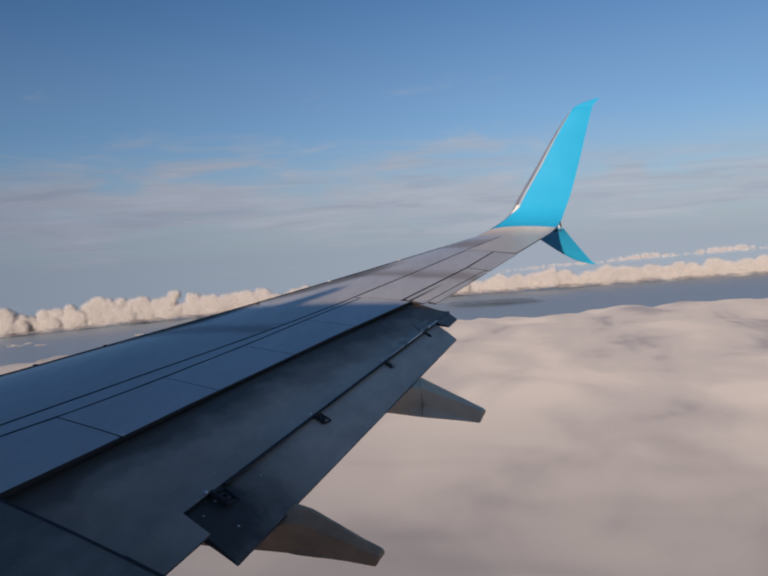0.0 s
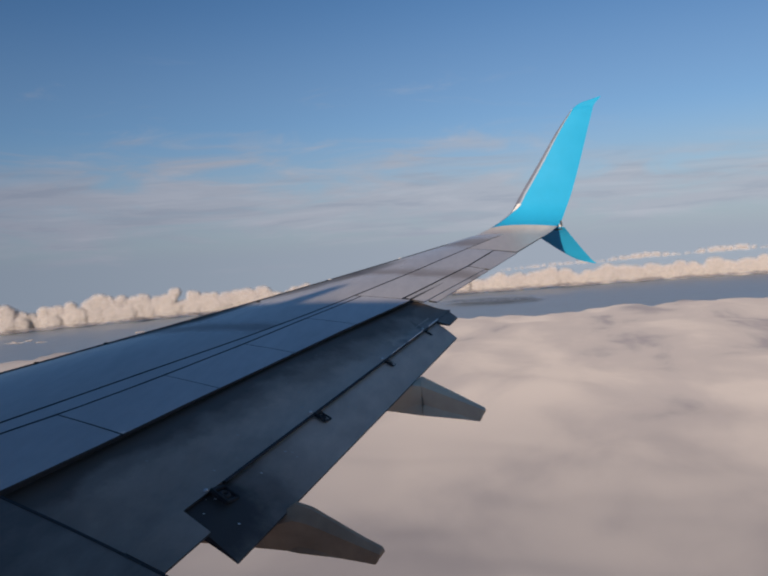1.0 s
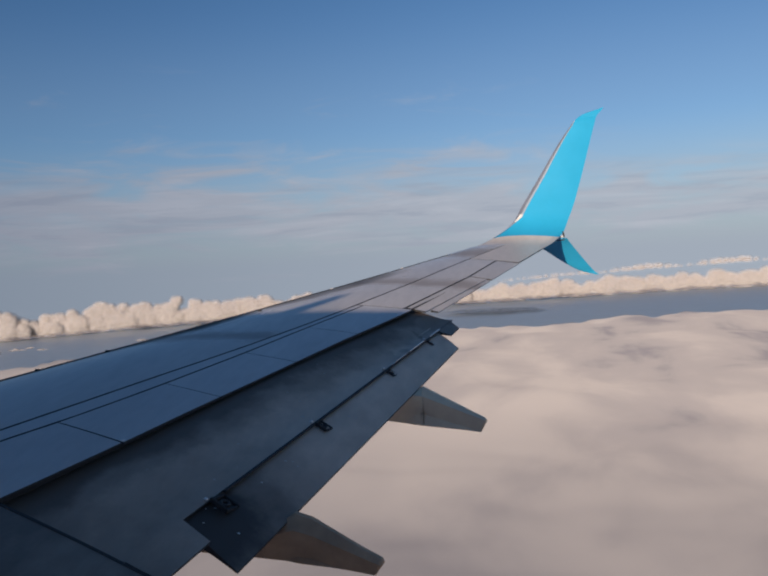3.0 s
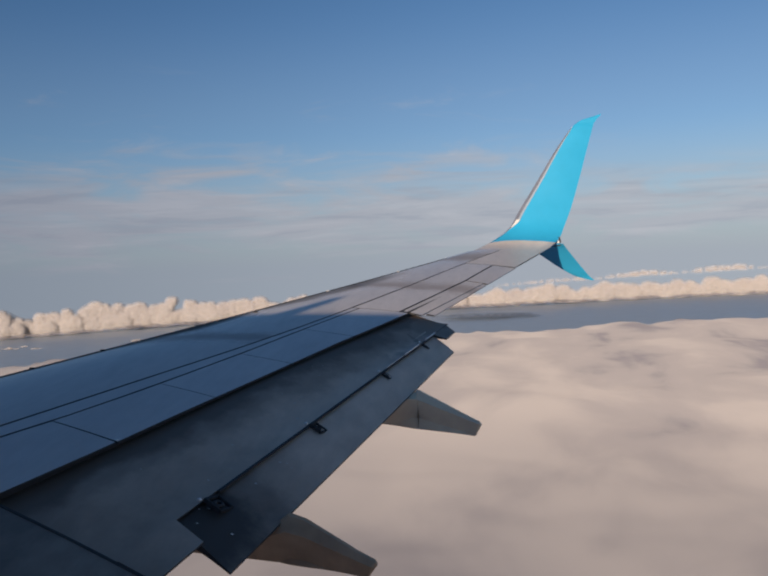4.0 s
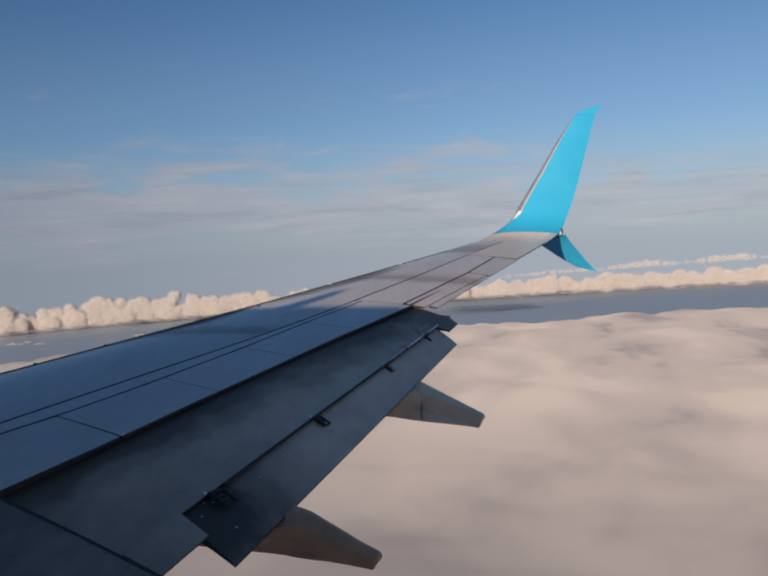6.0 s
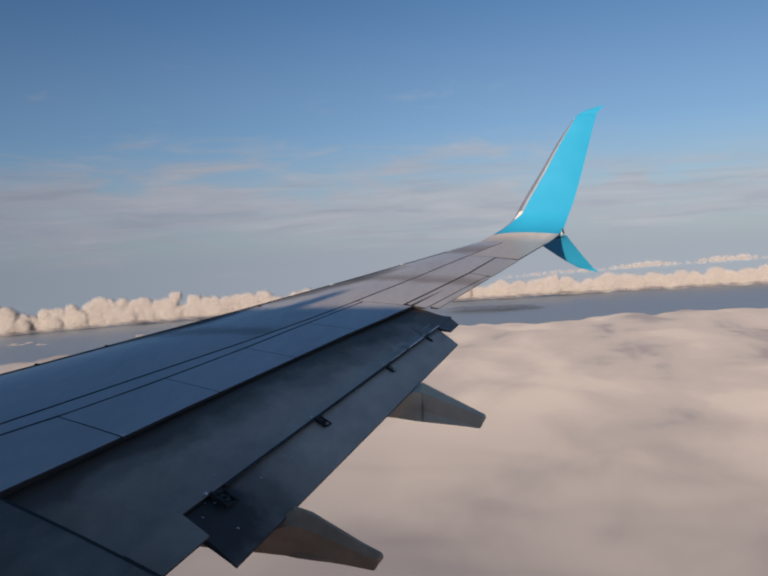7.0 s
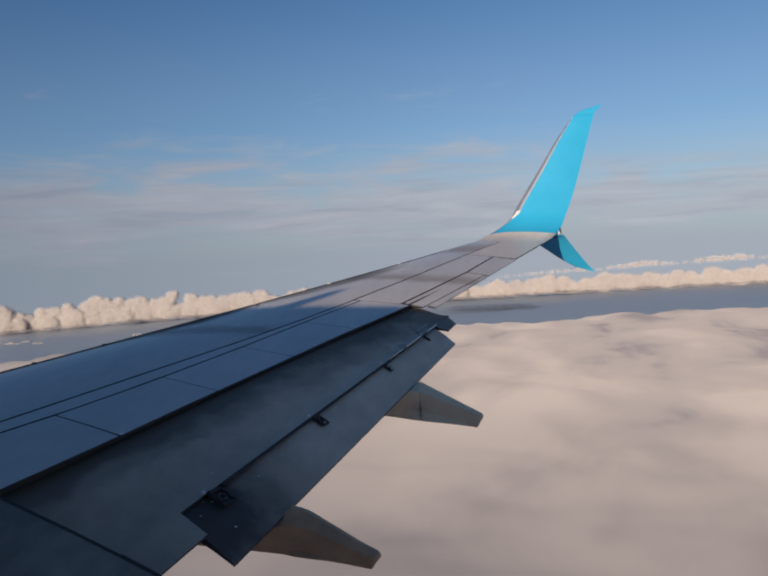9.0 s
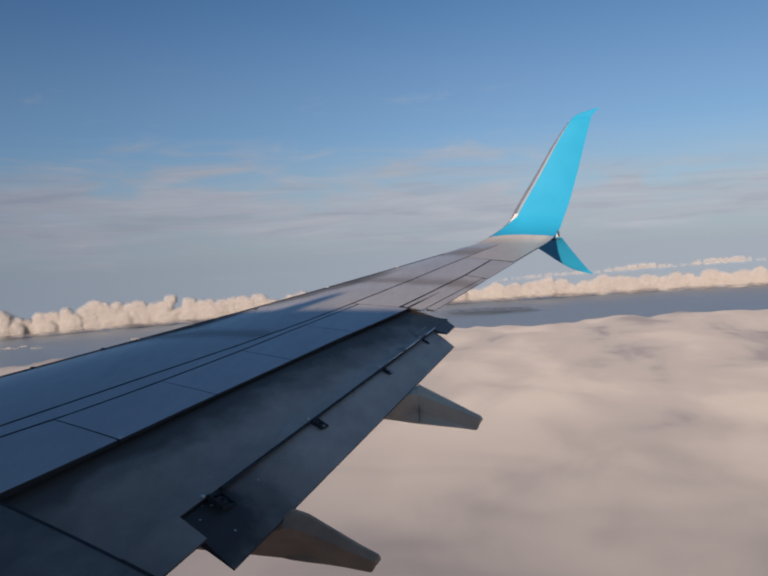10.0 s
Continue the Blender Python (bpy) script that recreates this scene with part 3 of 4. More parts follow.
# ---- flap track fairings: canoe bodies under the flap ----
def fairing(x, half, shoulder, ridge, belly, label, mat):
    """A slab-sided canoe with a crowned back: shoulder, ridge and belly are its outlines from the side, as (y, z)."""
    ob = thing("flap_track_fairing", label, "fairing", group="flap track fairings")
    y0, y1 = shoulder[0][0], shoulder[-1][0]
    rings = []
    ks = lin(0, 1, 26) + [1.0] * 5
    for i, k in enumerate(ks):
        y = y0 + (y1 - y0) * k
        sh, ri, be = (lerp([(-yy, z) for yy, z in lines], -y) for lines in (shoulder, ridge, belly))
        w = half * (0.55 + 0.45 * min(1.0, 4 * k)) * (1 - 0.42 * max(0.0, (k - 0.55) / 0.45) ** 1.5)
        tuck = (0.0, 0.005, 0.012, 0.022, 0.036)[i - 26] if i >= 26 else 0.0
        back = (0.0, 0.010, 0.017, 0.023, 0.027)[i - 26] if i >= 26 else 0.0
        sh, ri, be, w = sh - tuck, ri - tuck, be + tuck, w - tuck
        rad = min(0.022, w * 0.5)
        ring = [Vector((x + sx * (w - rad + rad * math.sin(a)), 0, be + rad - rad * math.cos(a))) for sx, angles in ((1, lin(0, math.pi / 2, 5)),) for a in angles]
        ring += [Vector((x + w * u, 0, sh + (ri - sh) * min(1.0, (1 - abs(u)) / 0.72) ** 0.92)) for u in lin(1, -1, 15)]
        ring += [Vector((x - (w - rad + rad * math.sin(a)), 0, be + rad - rad * math.cos(a))) for a in lin(math.pi / 2, 0, 5)]
        for p in ring:
            p.x -= 0.45 * (p.x - x) / w * max(0.0, min(sh, ri) - p.z)
        lean = 0.045 / max(0.02, ri - be)
        for p in ring:
            p.y = y - back + (lean * (ri - p.z) * max(0.0, (k - 0.9) / 0.1))
        rings.append(ring)
    cut = 18
    part("front_shell", loft(rings[:cut + 1]), mat, ob)
    rest = [[p + Vector((0, -0.0025 if k == 0 else 0, 0)) for p in r] for k, r in enumerate(rings[cut:])]
    part("tail_cone", loft(rest), mat, ob)
    return ob


fairing(9.42, 0.10, [(-7.0, 0.55), (-8.0, 0.62), (-8.38, 0.69), (-8.50, 0.735), (-9.15, 0.462)], [(-7.0, 0.60), (-8.0, 0.67), (-8.43, 0.715), (-8.482, 0.738), (-8.505, 0.788), (-8.545, 0.800), (-9.15, 0.476)],
        [(-7.0, 0.52), (-8.0, 0.475), (-8.2, 0.450), (-9.15, 0.330)], "grey canoe-shaped flap track fairing with blunt tail under the outer flap", FAIRING_GREY)
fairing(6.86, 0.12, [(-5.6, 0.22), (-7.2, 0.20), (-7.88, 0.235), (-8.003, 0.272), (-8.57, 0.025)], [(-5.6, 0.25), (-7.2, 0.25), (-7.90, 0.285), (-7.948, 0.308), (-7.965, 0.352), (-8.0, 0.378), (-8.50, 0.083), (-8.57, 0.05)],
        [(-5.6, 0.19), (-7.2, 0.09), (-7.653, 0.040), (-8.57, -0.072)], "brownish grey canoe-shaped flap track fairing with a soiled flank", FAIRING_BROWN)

# ---- wing tip, winglet and lower fin ----
TIP = [(16.1, 2.105, -8.38, -9.865), (16.45, 2.165, -8.60, -9.99), (16.75, 2.255, -8.80, -10.13), (17.0, 2.40, -9.06, -10.275), (17.18, 2.62, -9.335, -10.375),
       (17.30, 2.95, -9.53, -10.51), (17.44, 3.5, -9.88, -10.685), (17.58, 4.1, -10.255, -10.86), (17.68, 4.50, -10.545, -10.98), (17.70, 4.57, -10.61, -11.00),
       (17.72, 4.62, -10.66, -11.02), (17.735, 4.69, -10.78, -11.075), (17.75, 4.745, -10.98, -11.13), (17.762, 4.79, -11.15, -11.165)]


def station(rows, s):
    """The section at s, which runs from 0 to len(rows) - 1, on a smooth curve."""
    i = min(int(s), len(rows) - 2)
    k = s - i
    q = [rows[max(0, min(len(rows) - 1, j))] for j in (i - 1, i, i + 1, i + 2)]
    return [0.5 * (2 * b + (c - a) * k + (2 * a - 5 * b + 4 * c - d) * k * k + (3 * b - a - 3 * c + d) * k ** 3) for a, b, c, d in zip(*q)]


def fin_ring(rows, s, fs, thick, both=True, lift=0.0):
    x, z, lead, trail = station(rows, s)
    e = 0.02
    x0, z0 = station(rows, max(0, s - e))[:2]
    x1, z1 = station(rows, min(len(rows) - 1, s + e))[:2]
    n = Vector((-(z1 - z0), 0, x1 - x0)).normalized()
    c = lead - trail
    def at(f, side):
        h = thick * c * 2.6 * math.sqrt(max(f, 0)) * (1 - f) * 0.5
        return Vector((x, lead - f * c, z)) + n * (h * side + (lift if side > 0 else -lift * 0.5))
    up = [at(f, 1) for f in fs]
    return up[::-1] + [at(f, -1) for f in fs[1:]] if both else (up, [at(f, 1) - n * 0.012 for f in fs])


def fin(name, rows, s0, s1, mat, parent, label="", thick=0.11, n=14, f0=0.0, f1=1.0, lift=0.0):
    fs = [f0 + (f1 - f0) * (k / 12) ** 1.6 for k in range(13)]
    rings = [fin_ring(rows, s, fs, thick, True, lift) for s in lin(s0, s1, n)]
    return part(name, loft(rings), mat, parent, label)


BLUE_FROM = 2.42
fin("wing_tip", TIP, 0.35, BLUE_FROM, TIP_GREY, wing, "light grey wing tip curving upwards", 0.12)
winglet = fin("winglet", TIP, BLUE_FROM, 13, WINGLET_BLUE, wing, "bright cyan-blue painted upswept winglet", 0.10, 64)
STRIP = [(3.1, 0.015), (3.9, 0.04), (4.35, 0.115), (5.3, 0.118), (6.1, 0.125), (7.0, 0.11), (7.9, 0.07), (8.4, 0.03)]


def edge_band(name, s0, s1, part_of, lift, mat, label, n=40, start=0.0):
    """A thin sheath round the winglet's leading edge, as wide as part_of the bare strip."""
    rings = []
    for q in lin(s0, s1, n):
        wide = lerp(STRIP, q) * part_of
        rings.append(fin_ring(TIP, q, [start * wide + (1 - start) * wide * (k / 8) ** 1.6 for k in range(9)], 0.10, True, lift))
    return part(name, loft(rings), mat, winglet, label)


edge_band("leading_edge_strip", 3.1, 8.4, 1.0, 0.003, STRIP_GREY, "bare metal leading edge of the winglet, narrowing upwards")
edge_band("edge_trim", 2.6, 8.3, 0.62, 0.006, TRIM_GREY, "thin worn grey edge")
# white patch that paints the highlight on the metal edge
edge_band("light_lens", 4.02, 4.52, 0.98, 0.009, LAMP_WHITE, "white highlight painted on the leading edge", 8, 0.35)
edge_band("edge_cap", 8.25, 8.5, 1.0, 0.008, LAMP_WHITE, "tiny bright cap at the strip's top", 4)
LOWER = [(16.95, 2.28, -9.62, -10.33), (17.08, 2.17, -9.78, -10.41), (17.22, 2.02, -9.99, -10.525), (17.36, 1.86, -10.21, -10.65), (17.48, 1.70, -10.46, -10.78), (17.54, 1.62, -10.63, -10.85), (17.57, 1.548, -10.89, -10.935)]
lower_fin = fin("lower_fin", LOWER, 0, 6, WINGLET_BLUE, wing, "blue lower fin of the split winglet", 0.07, 24)


def bar(bm, at, dims, turn=0.0, axis="X", soft_edge=0.008, seg=2):
    b2 = bmesh.new()
    bmesh.ops.create_cube(b2, size=1, matrix=Matrix.Translation(at) @ Matrix.Rotation(radians(turn), 4, axis) @ Matrix.Diagonal((*dims, 1)))
    bmesh.ops.bevel(b2, geom=b2.edges[:], offset=min(soft_edge, min(dims) * 0.4), segments=seg, affect="EDGES")
    me = bpy.data.meshes.new("bar")
    b2.to_mesh(me)
    b2.free()
    bm.from_mesh(me)
    bpy.data.meshes.remove(me)
    return bm


part("tail_light", bar(bmesh.new(), (16.97, -10.20, 2.305), (0.07, 0.13, 0.035), -8), LAMP_WHITE, wing, "small white glass tip light")
bracket = bar(bmesh.new(), (16.985, -10.272, 2.355), (0.02, 0.035, 0.11), -12)
bar(bracket, (16.99, -10.22, 2.26), (0.05, 0.15, 0.05), -8)
part("light_bracket", bracket, CORE_DARK, wing, "dark stepped bracket at the tip")

# ---- fuselage: a plain closed tube with one window opening for the camera ----
EYE_Y, EYE_Z = -9.68, 2.12
RAD, MID = 1.88, 1.85


def tube():
    bm = bmesh.new()
    ys = [-24.0, -18.0, -13.0, EYE_Y - 0.20, EYE_Y + 0.36, -5.0, 0.0, 6.0, 12.0]
    lo, hi = math.asin((EYE_Z - 0.24 - MID) / RAD), math.asin((EYE_Z + 0.24 - MID) / RAD)
    angles = [lo, hi] + lin(hi, lo + 2 * math.pi, 60)[1:-1]
    outer, inner_ring = [], []
    for r, store in ((RAD, outer), (RAD - 0.08, inner_ring)):
        for y in ys:
            store.append([bm.verts.new((r * math.cos(a), y, MID + r * math.sin(a))) for a in angles])
    n = len(angles)
    for store in (outer, inner_ring):
        for i in range(len(ys) - 1):
            for k in range(n):
                if i == 3 and k == 0:
                    continue
                bm.faces.new((store[i][k], store[i][(k + 1) % n], store[i + 1][(k + 1) % n], store[i + 1][k]))
    for i, k0, j, k1 in ((3, 0, 3, 1), (3, 1, 4, 1), (4, 1, 4, 0), (4, 0, 3, 0)):
        bm.faces.new((outer[i][k0], outer[j][k1], inner_ring[j][k1], inner_ring[i][k0]))
    for i in (0, -1):
        bm.faces.new(outer[i])
        bm.faces.new(inner_ring[i])
    return bm


fuselage = part("fuselage", tube(), HULL_GREY)
tagged(fuselage, "plain grey round airliner fuselage with a cabin window opening", "fuselage", kind="structure")

antenna = thing("blade_antenna", "small white swept blade antenna on the fuselage's spine", "antenna", at=(0, -2.76, MID + RAD))
rings = []
for z, y0, y1, half in ((-0.01, 0.16, -0.16, 0.030), (0.04, 0.13, -0.15, 0.024), (0.20, 0.05, -0.15, 0.017), (0.36, 0.0, -0.14, 0.012), (0.39, -0.04, -0.13, 0.006)):
    rings.append([Vector((half * math.sin(a), (y0 + y1) / 2 + (y0 - y1) / 2 * math.cos(a), z)) for a in (2 * math.pi * k / 16 for k in range(16))])
part("blade", loft(rings), LAMP_WHITE, antenna)
part("base_plate", bar(bmesh.new(), (0, 0, 0.004), (0.12, 0.40, 0.016)), BARE_METAL, antenna, "riveted metal base plate")

# ---- clouds and sea ----
DECK_Z = -158.0


def sea_z(y):
    """The sea lies askew to the banked aircraft."""
    return -272.0 - 0.0195 * y


BANK_FAR = [(-24, 4650), (-15, 4500), (0, 4250), (36, 4300), (46, 4400)]
bm = bmesh.new()
rim = []
for az in lin(-180, 180, 361)[:-1]:
    r = lerp([(-40, 8000), (-26, 5000), (-15, 4850), (0, 4550), (36, 4600), (48, 4700), (60, 8000)], az)
    rim.append(bm.verts.new((r * math.cos(radians(az)), r * math.sin(radians(az)), sea_z(r * math.sin(radians(az))))))
bm.faces.new(rim)
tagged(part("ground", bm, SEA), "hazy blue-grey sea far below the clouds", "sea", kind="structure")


def fbm(x, y, z=0.0, octaves=4):
    return noise.fractal(Vector((x, y, z)), 1.0, 2.0, octaves)


def heads(p, sizes):
    """How far rounded cloud heads swell out at p: packed domes of several sizes."""
    total = 0.0
    for k, (size, amp) in enumerate(sizes):
        near = noise.voronoi(p / size + Vector((k * 7.3, 0, 0)))[0]
        soft_near = -math.log(sum(math.exp(-7.0 * q) for q in near)) / 7.0 + 0.10
        total += amp * max(0.0, 1.0 - max(0.0, soft_near) ** 2 * 1.3)
    return total


EDGE = [(-180, 4900), (-60, 4900), (-28, 2500), (-15, 2020), (0, 1790), (18, 1620), (28, 1600), (36, 1640), (60, 1500), (95, 4900), (180, 4900)]


def deck():
    azs = lin(-180, -22, 60)[:-1] + lin(-22, 44, 520) + lin(44, 180, 50)[1:-1]
    ts = lin(0, 1, 301)
    xs, ys, zs, cover = (np.empty((len(azs), len(ts))) for _ in range(4))
    for i, az in enumerate(azs):
        a = radians(az)
        edge = lerp(EDGE, az) + 130 * fbm(math.cos(a) * 9, math.sin(a) * 9, 3.0) + 45 * fbm(math.cos(a) * 60, math.sin(a) * 60, 8.0)
        for j, t in enumerate(ts):
            r = 120 * (1.12 * lerp(EDGE, az) / 120) ** t
            x, y = r * math.cos(a), r * math.sin(a)
            lump = 6.0 * fbm(x / 330, y / 420, 0.0, 3) + 1.3 * fbm(x / 85 + 7, y / 160, 1.7, 3)
            wx, wy = x + 30 * fbm(x / 120, y / 120, 9.0, 2), y + 30 * fbm(x / 120, y / 120, 14.0, 2)
            lump += heads(Vector((wx, wy * 0.85, 0)), ((95, 8.5), (44, 3.2))) * max(0.1, 0.55 + 0.7 * fbm(x / 300, y / 300, 4.4, 2))
            lump += 3.5 * fbm(x / 230, y / 450, 21.3, 2)
            lump *= min(1.0, 0.30 + r / 900)
            fall = max(0.0, (r / edge - 0.93) / 0.07)
            xs[i, j], ys[i, j], zs[i, j] = x, y, DECK_Z + lump - 60 * min(fall, 2.0) ** 2.2
            cover[i, j] = max(0.0, min(2.0, 1.8 * (1 - r / edge) / 0.06))
    for _ in range(3):      # calm the relief, along the rays and across them
        zs[:, 1:-1] = 0.25 * zs[:, :-2] + 0.5 * zs[:, 1:-1] + 0.25 * zs[:, 2:]
        zs = 0.25 * np.roll(zs, 1, 0) + 0.5 * zs + 0.25 * np.roll(zs, -1, 0)
    bm = bmesh.new()
    grid = [[bm.verts.new(p) for p in zip(*rows)] for rows in zip(xs.tolist(), ys.tolist(), zs.tolist())]
    for i in range(len(azs)):
        j = (i + 1) % len(azs)
        for k in range(len(ts) - 1):
            bm.faces.new((grid[i][k], grid[j][k], grid[j][k + 1], grid[i][k + 1]))
    bm.faces.new([g[0] for g in grid][::-1])
    return bm, cover.ravel().tolist()


def with_cover(ob, values):
    ob.data.attributes.new("cover", "FLOAT", "POINT").data.foreach_set("value", values)
    return ob


deck_mesh, deck_cover = deck()
tagged(with_cover(part("cloud_deck", deck_mesh, DECK_CLOUD, sharp=180), deck_cover), "soft unbroken sunlit stratus cloud deck below the aircraft", "clouds", kind="stuff")


def puffs(name, label, spans, rng, dist, base, top, count, sizes, mat=None, dense=1.0):
    """Torn wisps of cloud: flat lumpy shreds, misty at the rim."""
    verts, faces, cover = [], [], []
    ico = {}
    for level in (2, 3):
        b = bmesh.new()
        bmesh.ops.create_icosphere(b, subdivisions=level + 1, radius=1)
        b.verts.ensure_lookup_table()
        ico[level] = ([v.co.copy() for v in b.verts], [[v.index for v in f.verts] for f in b.faces])
        b.free()
    for _ in range(count):
        az = rng.uniform(*spans)
        a = radians(az)
        r0, zb, zt = lerp(dist, az), lerp(base, az), lerp(top, az)
        zb, zt = -r0 * math.tan(radians(-zb)), -r0 * math.tan(radians(-zt))
        tower = 0.62 + 0.5 * fbm(az * 0.55, 4.0, 0.0, 3) + 0.22 * fbm(az * 2.3, 9.0, 0.0, 2)
        h = rng.random() ** 0.8
        size = rng.uniform(*sizes) * (1.15 - 0.6 * h)
        z = zb + size * 0.45 + max(0.0, (zt - zb) * tower - size * 0.9) * h
        r = r0 + rng.uniform(-40, 60) + 50 * h
        c = Vector((r * math.cos(a), r * math.sin(a), z))
        pts, fcs = ico[2]
        long = rng.uniform(1.6, 3.2)
        for grow, full in ((0.8, 0.40), (1.1, 0.30), (1.45, 0.22)):
            off = len(verts)
            for p in pts:
                q = c + Vector((p.x * size, p.y * size * long, p.z * size * (0.6 if p.z > 0 else 0.25)))
                d = 0.55 + 0.75 * noise.turbulence(q / (size * 1.1), 3, False)
                verts.append(c + (q - c) * d * grow)
                cover.append(full * dense)
            faces.extend([[off + i for i in f] for f in fcs])
    me = bpy.data.meshes.new(name)
    me.from_pydata(verts, [], faces)
    me.materials.append(mat or SCRAP_CLOUD)
    for p in me.polygons:
        p.use_smooth = True
    return tagged(with_cover(new(name, me), cover), label, "clouds", kind="stuff")


def heap(name, label, span, dist, base, top, seed, spacing, big, shells, grain, gaps=0.0, calmness=14):
    """A long cumulus bank: piled rounded heads melted into one body, roughened at two scales, inside thin misty shells."""
    dice = random.Random(seed)
    balls = []
    for level in (1, 2):
        ball = bmesh.new()
        bmesh.ops.create_icosphere(ball, subdivisions=level, radius=1)
        ball.verts.ensure_lookup_table()
        balls.append((np.array([v.co[:] for v in ball.verts]), [[v.index for v in f.verts] for f in ball.faces]))
        ball.free()
    verts, faces = [], []

    def dome(c, r, flat=0.9, buds=1):
        """One rounded head, with smaller heads budding from its upper side."""
        points, tris = balls[1 if r > 20 else 0]
        faces.extend([[len(verts) + i for i in f] for f in tris])
        verts.extend((points * (r, r, r * flat) + c).tolist())
        if buds:
            for _ in range(7):
                turn, lift = dice.uniform(0, 2 * math.pi), dice.uniform(-0.1, 1.0)
                out = Vector((math.cos(turn) * math.sqrt(max(0.0, 1 - lift * lift)), math.sin(turn) * math.sqrt(max(0.0, 1 - lift * lift)), lift * flat))
                dome(c + out * (r * dice.uniform(0.66, 0.92)), r * dice.uniform(0.24, 0.46), flat, buds - 1)

    az = span[0]
    while az < span[1]:
        r0 = lerp(dist, az)
        zb, zt = r0 * math.tan(radians(lerp(base, az))), r0 * math.tan(radians(lerp(top, az)))
        full = 1.0 if not gaps else max(0.0, min(1.0, 0.72 + gaps * fbm(az * 0.35 + seed, 1.0, 2.0, 2)))
        high = zt - zb
        tall = high * full * max(0.5, 0.78 + 0.5 * fbm(az * 0.42 + seed, 4.0, 0.0, 3) + dice.uniform(-0.12, 0.16))
        if full > 0.15:
            low = high * full * dice.uniform(0.20, 0.26)       # the broad low body
            for k in range(3):
                a = radians(az) + dice.uniform(-0.5, 0.5) * spacing / r0
                reach = r0 + dice.uniform(-0.5, 0.6) * high
                dome(Vector((reach * math.cos(a), reach * math.sin(a), zb + low * dice.uniform(0.7, 1.2))), low * dice.uniform(1.2, 1.7), 0.9, 0)
            r = min(dice.uniform(*big), tall * 0.5)            # the head that stands on it
            z, a = zb + tall - r, radians(az)
            while z > zb + 0.2 * high:
                reach = r0 + dice.uniform(-0.3, 0.3) * r
                dome(Vector((reach * math.cos(a), reach * math.sin(a), z)), r, dice.uniform(0.8, 0.95))
                z -= r * dice.uniform(0.8, 1.0)
                a += dice.choice((-1, 1)) * dice.uniform(0.5, 0.8) * r / r0
                r = min(r * dice.uniform(0.9, 1.25), big[1])
        az += math.degrees(spacing * dice.uniform(0.5, 1.5) / r0)
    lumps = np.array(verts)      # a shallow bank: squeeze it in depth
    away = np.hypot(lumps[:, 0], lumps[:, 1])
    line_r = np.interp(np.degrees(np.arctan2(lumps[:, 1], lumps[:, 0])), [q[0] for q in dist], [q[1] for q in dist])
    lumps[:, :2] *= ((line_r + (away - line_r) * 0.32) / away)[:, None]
    me = bpy.data.meshes.new("heads")
    me.from_pydata(lumps.tolist(), [], faces)
    raw = new("heads", me)
    melt = raw.modifiers.new("melt", "REMESH")
    melt.mode, melt.voxel_size = "VOXEL", grain
    calm = raw.modifiers.new("calm", "SMOOTH")
    calm.factor, calm.iterations = 0.5, calmness
    body = bpy.data.meshes.new_from_object(raw.evaluated_get(bpy.context.evaluated_depsgraph_get()))
    bpy.data.objects.remove(raw)
    n = len(body.vertices)
    co, no = np.empty(n * 3), np.empty(n * 3)
    body.vertices.foreach_get("co", co)
    body.vertex_normals.foreach_get("vector", no)
    co, no = co.reshape(-1, 3), no.reshape(-1, 3)
    quads = [tuple(p.vertices) for p in body.polygons]
    bpy.data.meshes.remove(body)
    swell = np.array([0.13 * big[0] * noise.fractal(Vector(p) / (big[0] * 1.5), 0.8, 2.1, 5) for p in co])
    az_all, flat = np.degrees(np.arctan2(co[:, 1], co[:, 0])), np.hypot(co[:, 0], co[:, 1])
    foot = flat * np.tan(np.radians(np.interp(az_all, [q[0] for q in base], [q[1] for q in base])))
    foot += big[0] * np.array([0.6 * fbm(a * 0.9, 3.0 + seed, 0.0, 3) for a in az_all])
    over = np.clip((co[:, 2] - foot + 0.9 * big[0]) / (2.3 * big[0]), 0, 1) * np.clip((no[:, 2] + 0.75) / 0.5, 0, 1)
    ends = np.clip(np.minimum(az_all - span[0], span[1] - az_all) / 1.5, 0, 1)
    co = co + no * swell[:, None]
    outward = co[:, :2] / np.hypot(co[:, 0], co[:, 1])[:, None]
    near_side = 0.6 * no[:, 2] - (no[:, :2] * outward).sum(1)
    facing = [q for q in quads if sum(near_side[i] for i in q) > -0.4]

    def skin(title, layers, mat):
        me = bpy.data.meshes.new(title)
        shown = quads if layers[0][0] == 0 else facing      # mist lies on the near side and the tops alone
        me.from_pydata(np.concatenate([co + no * off for off, _ in layers]).tolist(), [], [tuple(i + k * n for i in q) for k in range(len(layers)) for q in shown])
        me.materials.append(mat)
        me.polygons.foreach_set("use_smooth", [True] * len(me.polygons))
        return with_cover(new(title, me), np.concatenate([np.minimum(2.0, thick * np.maximum(0.0, over - (0.34 if off == 0 else 0.0)) * ends) for off, thick in layers]))

    core = tagged(skin(name, shells[:1], BANK_CLOUD), label, "clouds", kind="stuff")
    mist = tagged(skin("mist", shells[1:], MIST_CLOUD), "thin mist round the cloud heads", kind="stuff")
    mist.parent = core
    return core


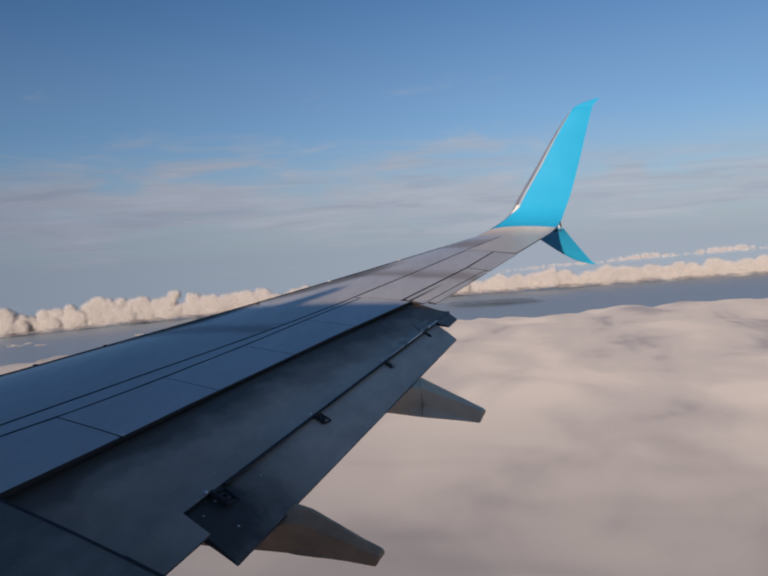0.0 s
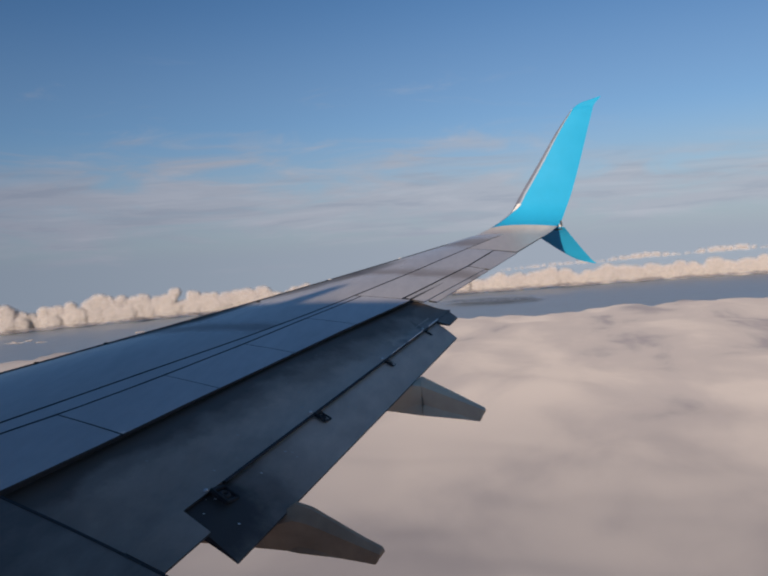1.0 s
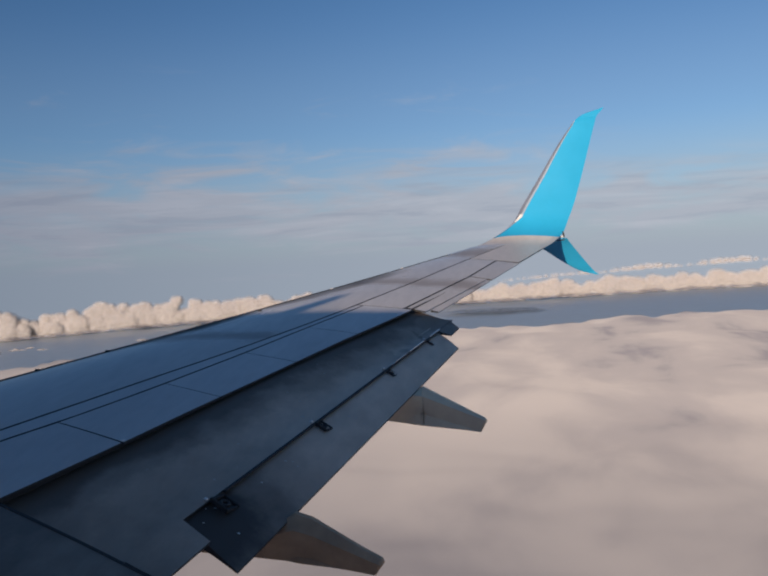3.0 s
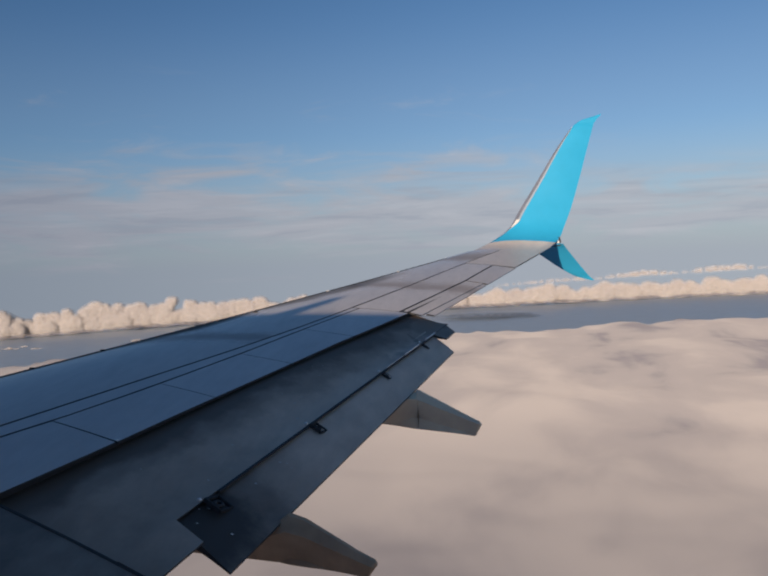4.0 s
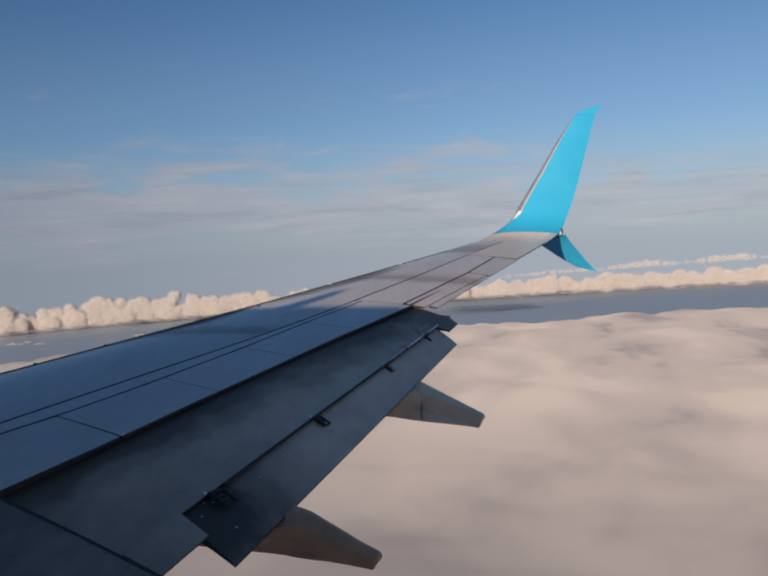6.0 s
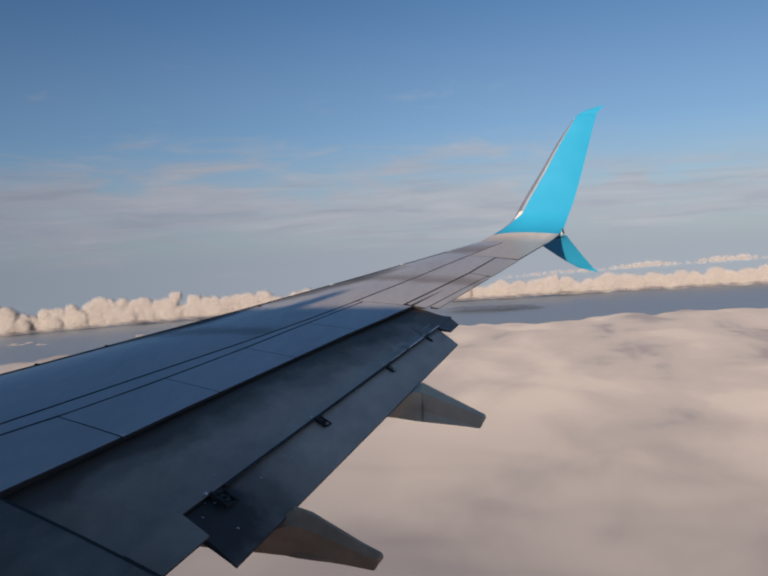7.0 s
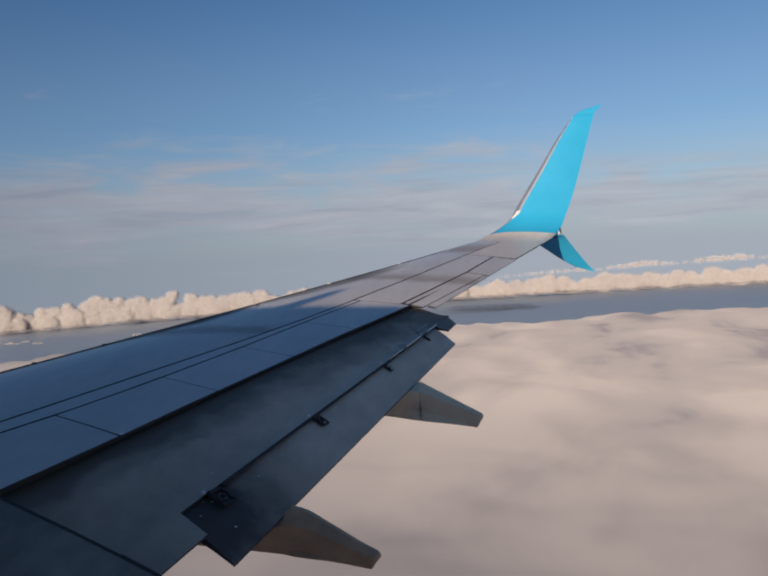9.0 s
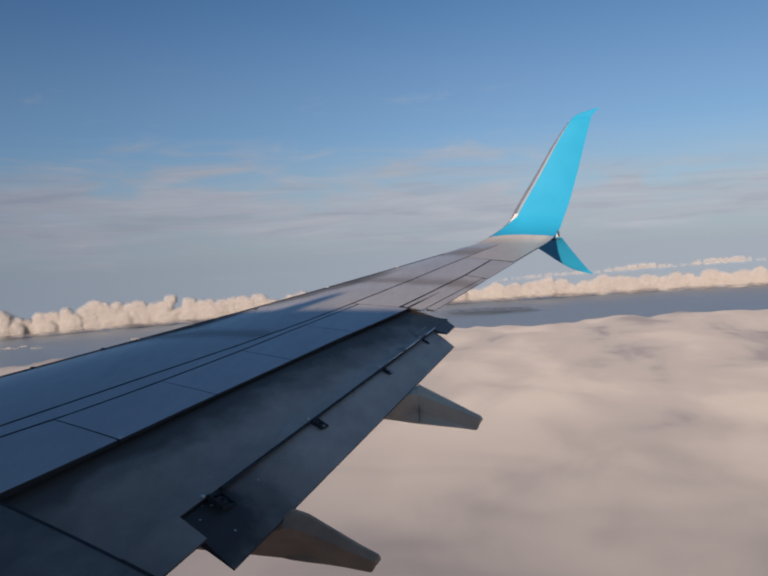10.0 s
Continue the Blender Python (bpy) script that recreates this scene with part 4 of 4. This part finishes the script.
rng = random.Random(5)
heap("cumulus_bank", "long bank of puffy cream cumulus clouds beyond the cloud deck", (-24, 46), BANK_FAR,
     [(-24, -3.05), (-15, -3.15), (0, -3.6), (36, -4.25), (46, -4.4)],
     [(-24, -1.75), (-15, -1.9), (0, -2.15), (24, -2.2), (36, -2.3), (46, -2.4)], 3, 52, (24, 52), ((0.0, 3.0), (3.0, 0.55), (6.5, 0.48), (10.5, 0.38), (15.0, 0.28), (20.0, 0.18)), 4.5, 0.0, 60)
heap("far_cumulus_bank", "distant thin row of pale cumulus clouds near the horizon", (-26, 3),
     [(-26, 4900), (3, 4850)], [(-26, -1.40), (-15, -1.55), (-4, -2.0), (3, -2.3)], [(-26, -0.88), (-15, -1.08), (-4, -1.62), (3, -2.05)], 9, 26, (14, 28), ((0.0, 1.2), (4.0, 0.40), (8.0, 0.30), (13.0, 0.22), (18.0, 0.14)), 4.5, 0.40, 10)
puffs("cloud_scraps", "small torn scraps of white cloud below the cumulus bank", (26, 40), rng,
      [(26, 2850), (40, 2750)], [(26, -4.95), (40, -5.1)], [(26, -4.8), (40, -4.9)], 9, (4, 10))
puffs("cloud_scraps", "small torn scraps of white cloud along the bank's foot", (-20, -2), rng,
      [(-20, 4350), (-2, 3900)], [(-20, -3.15), (-2, -3.55)], [(-20, -3.05), (-2, -3.45)], 16, (5, 14))

puffs("low_haze", "grey haze lying along the foot of the cumulus bank", (-24, 46), rng,
      [(a, r - 110) for a, r in BANK_FAR], [(-24, -3.15), (-15, -3.25), (0, -3.7), (36, -4.35), (46, -4.5)], [(-24, -2.85), (-15, -2.95), (0, -3.4), (36, -3.95), (46, -4.1)], 260, (14, 26), FOOT_HAZE, 0.4)


def low_streak(name, label, at, size, mat):
    """A flat ragged lens of dark haze or land, misty towards its rim."""
    bm = bmesh.new()
    cover = []
    grid = []
    for i in range(41):
        u = 2 * i / 40 - 1
        row = []
        for j in range(81):
            v = 2 * j / 80 - 1
            d = math.hypot(u, v) + 0.25 * fbm(u * 1.5 + 3, v * 4, 6.0, 3)
            h = max(0.0, 1 - d)
            row.append(bm.verts.new((at[0] + u * size[0], at[1] + v * size[1], at[2] + size[2] * h ** 0.6)))
            cover.append(min(0.6, h * 1.3))
        grid.append(row)
    for r1, r2 in zip(grid, grid[1:]):
        for k in range(80):
            bm.faces.new((r1[k], r2[k], r2[k + 1], r1[k + 1]))
    return tagged(with_cover(part(name, bm, mat, sharp=180), cover), label, "island")


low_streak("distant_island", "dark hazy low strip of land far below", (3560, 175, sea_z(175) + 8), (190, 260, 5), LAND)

# pale flecks laid on the flaps in place of specks on the window pane
bm = bmesh.new()
for _ in range(34):
    if rng.random() < 0.6:
        p, q = aft(rng.uniform(0.02, 0.9), rng.uniform(0.15, 0.85)), 0.35
    else:
        p, q = main_top(rng.uniform(6.4, 10.8), rng.uniform(0.45, 0.95)), 0.2
    size = rng.uniform(0.006, 0.013)
    bmesh.ops.create_circle(bm, cap_ends=True, segments=7, radius=size, matrix=Matrix.Translation(p + Vector((0, 0, 0.006))) @ Matrix.Rotation(q, 4, "X") @ Matrix.Rotation(rng.uniform(0, 3), 4, "Z") @ Matrix.Diagonal((1, rng.uniform(0.5, 1.6), 1, 1)))
tagged(part("paint_flecks", bm, LAMP_WHITE, FLAP, "small pale flecks standing in for specks on the window"), kind="stuff")
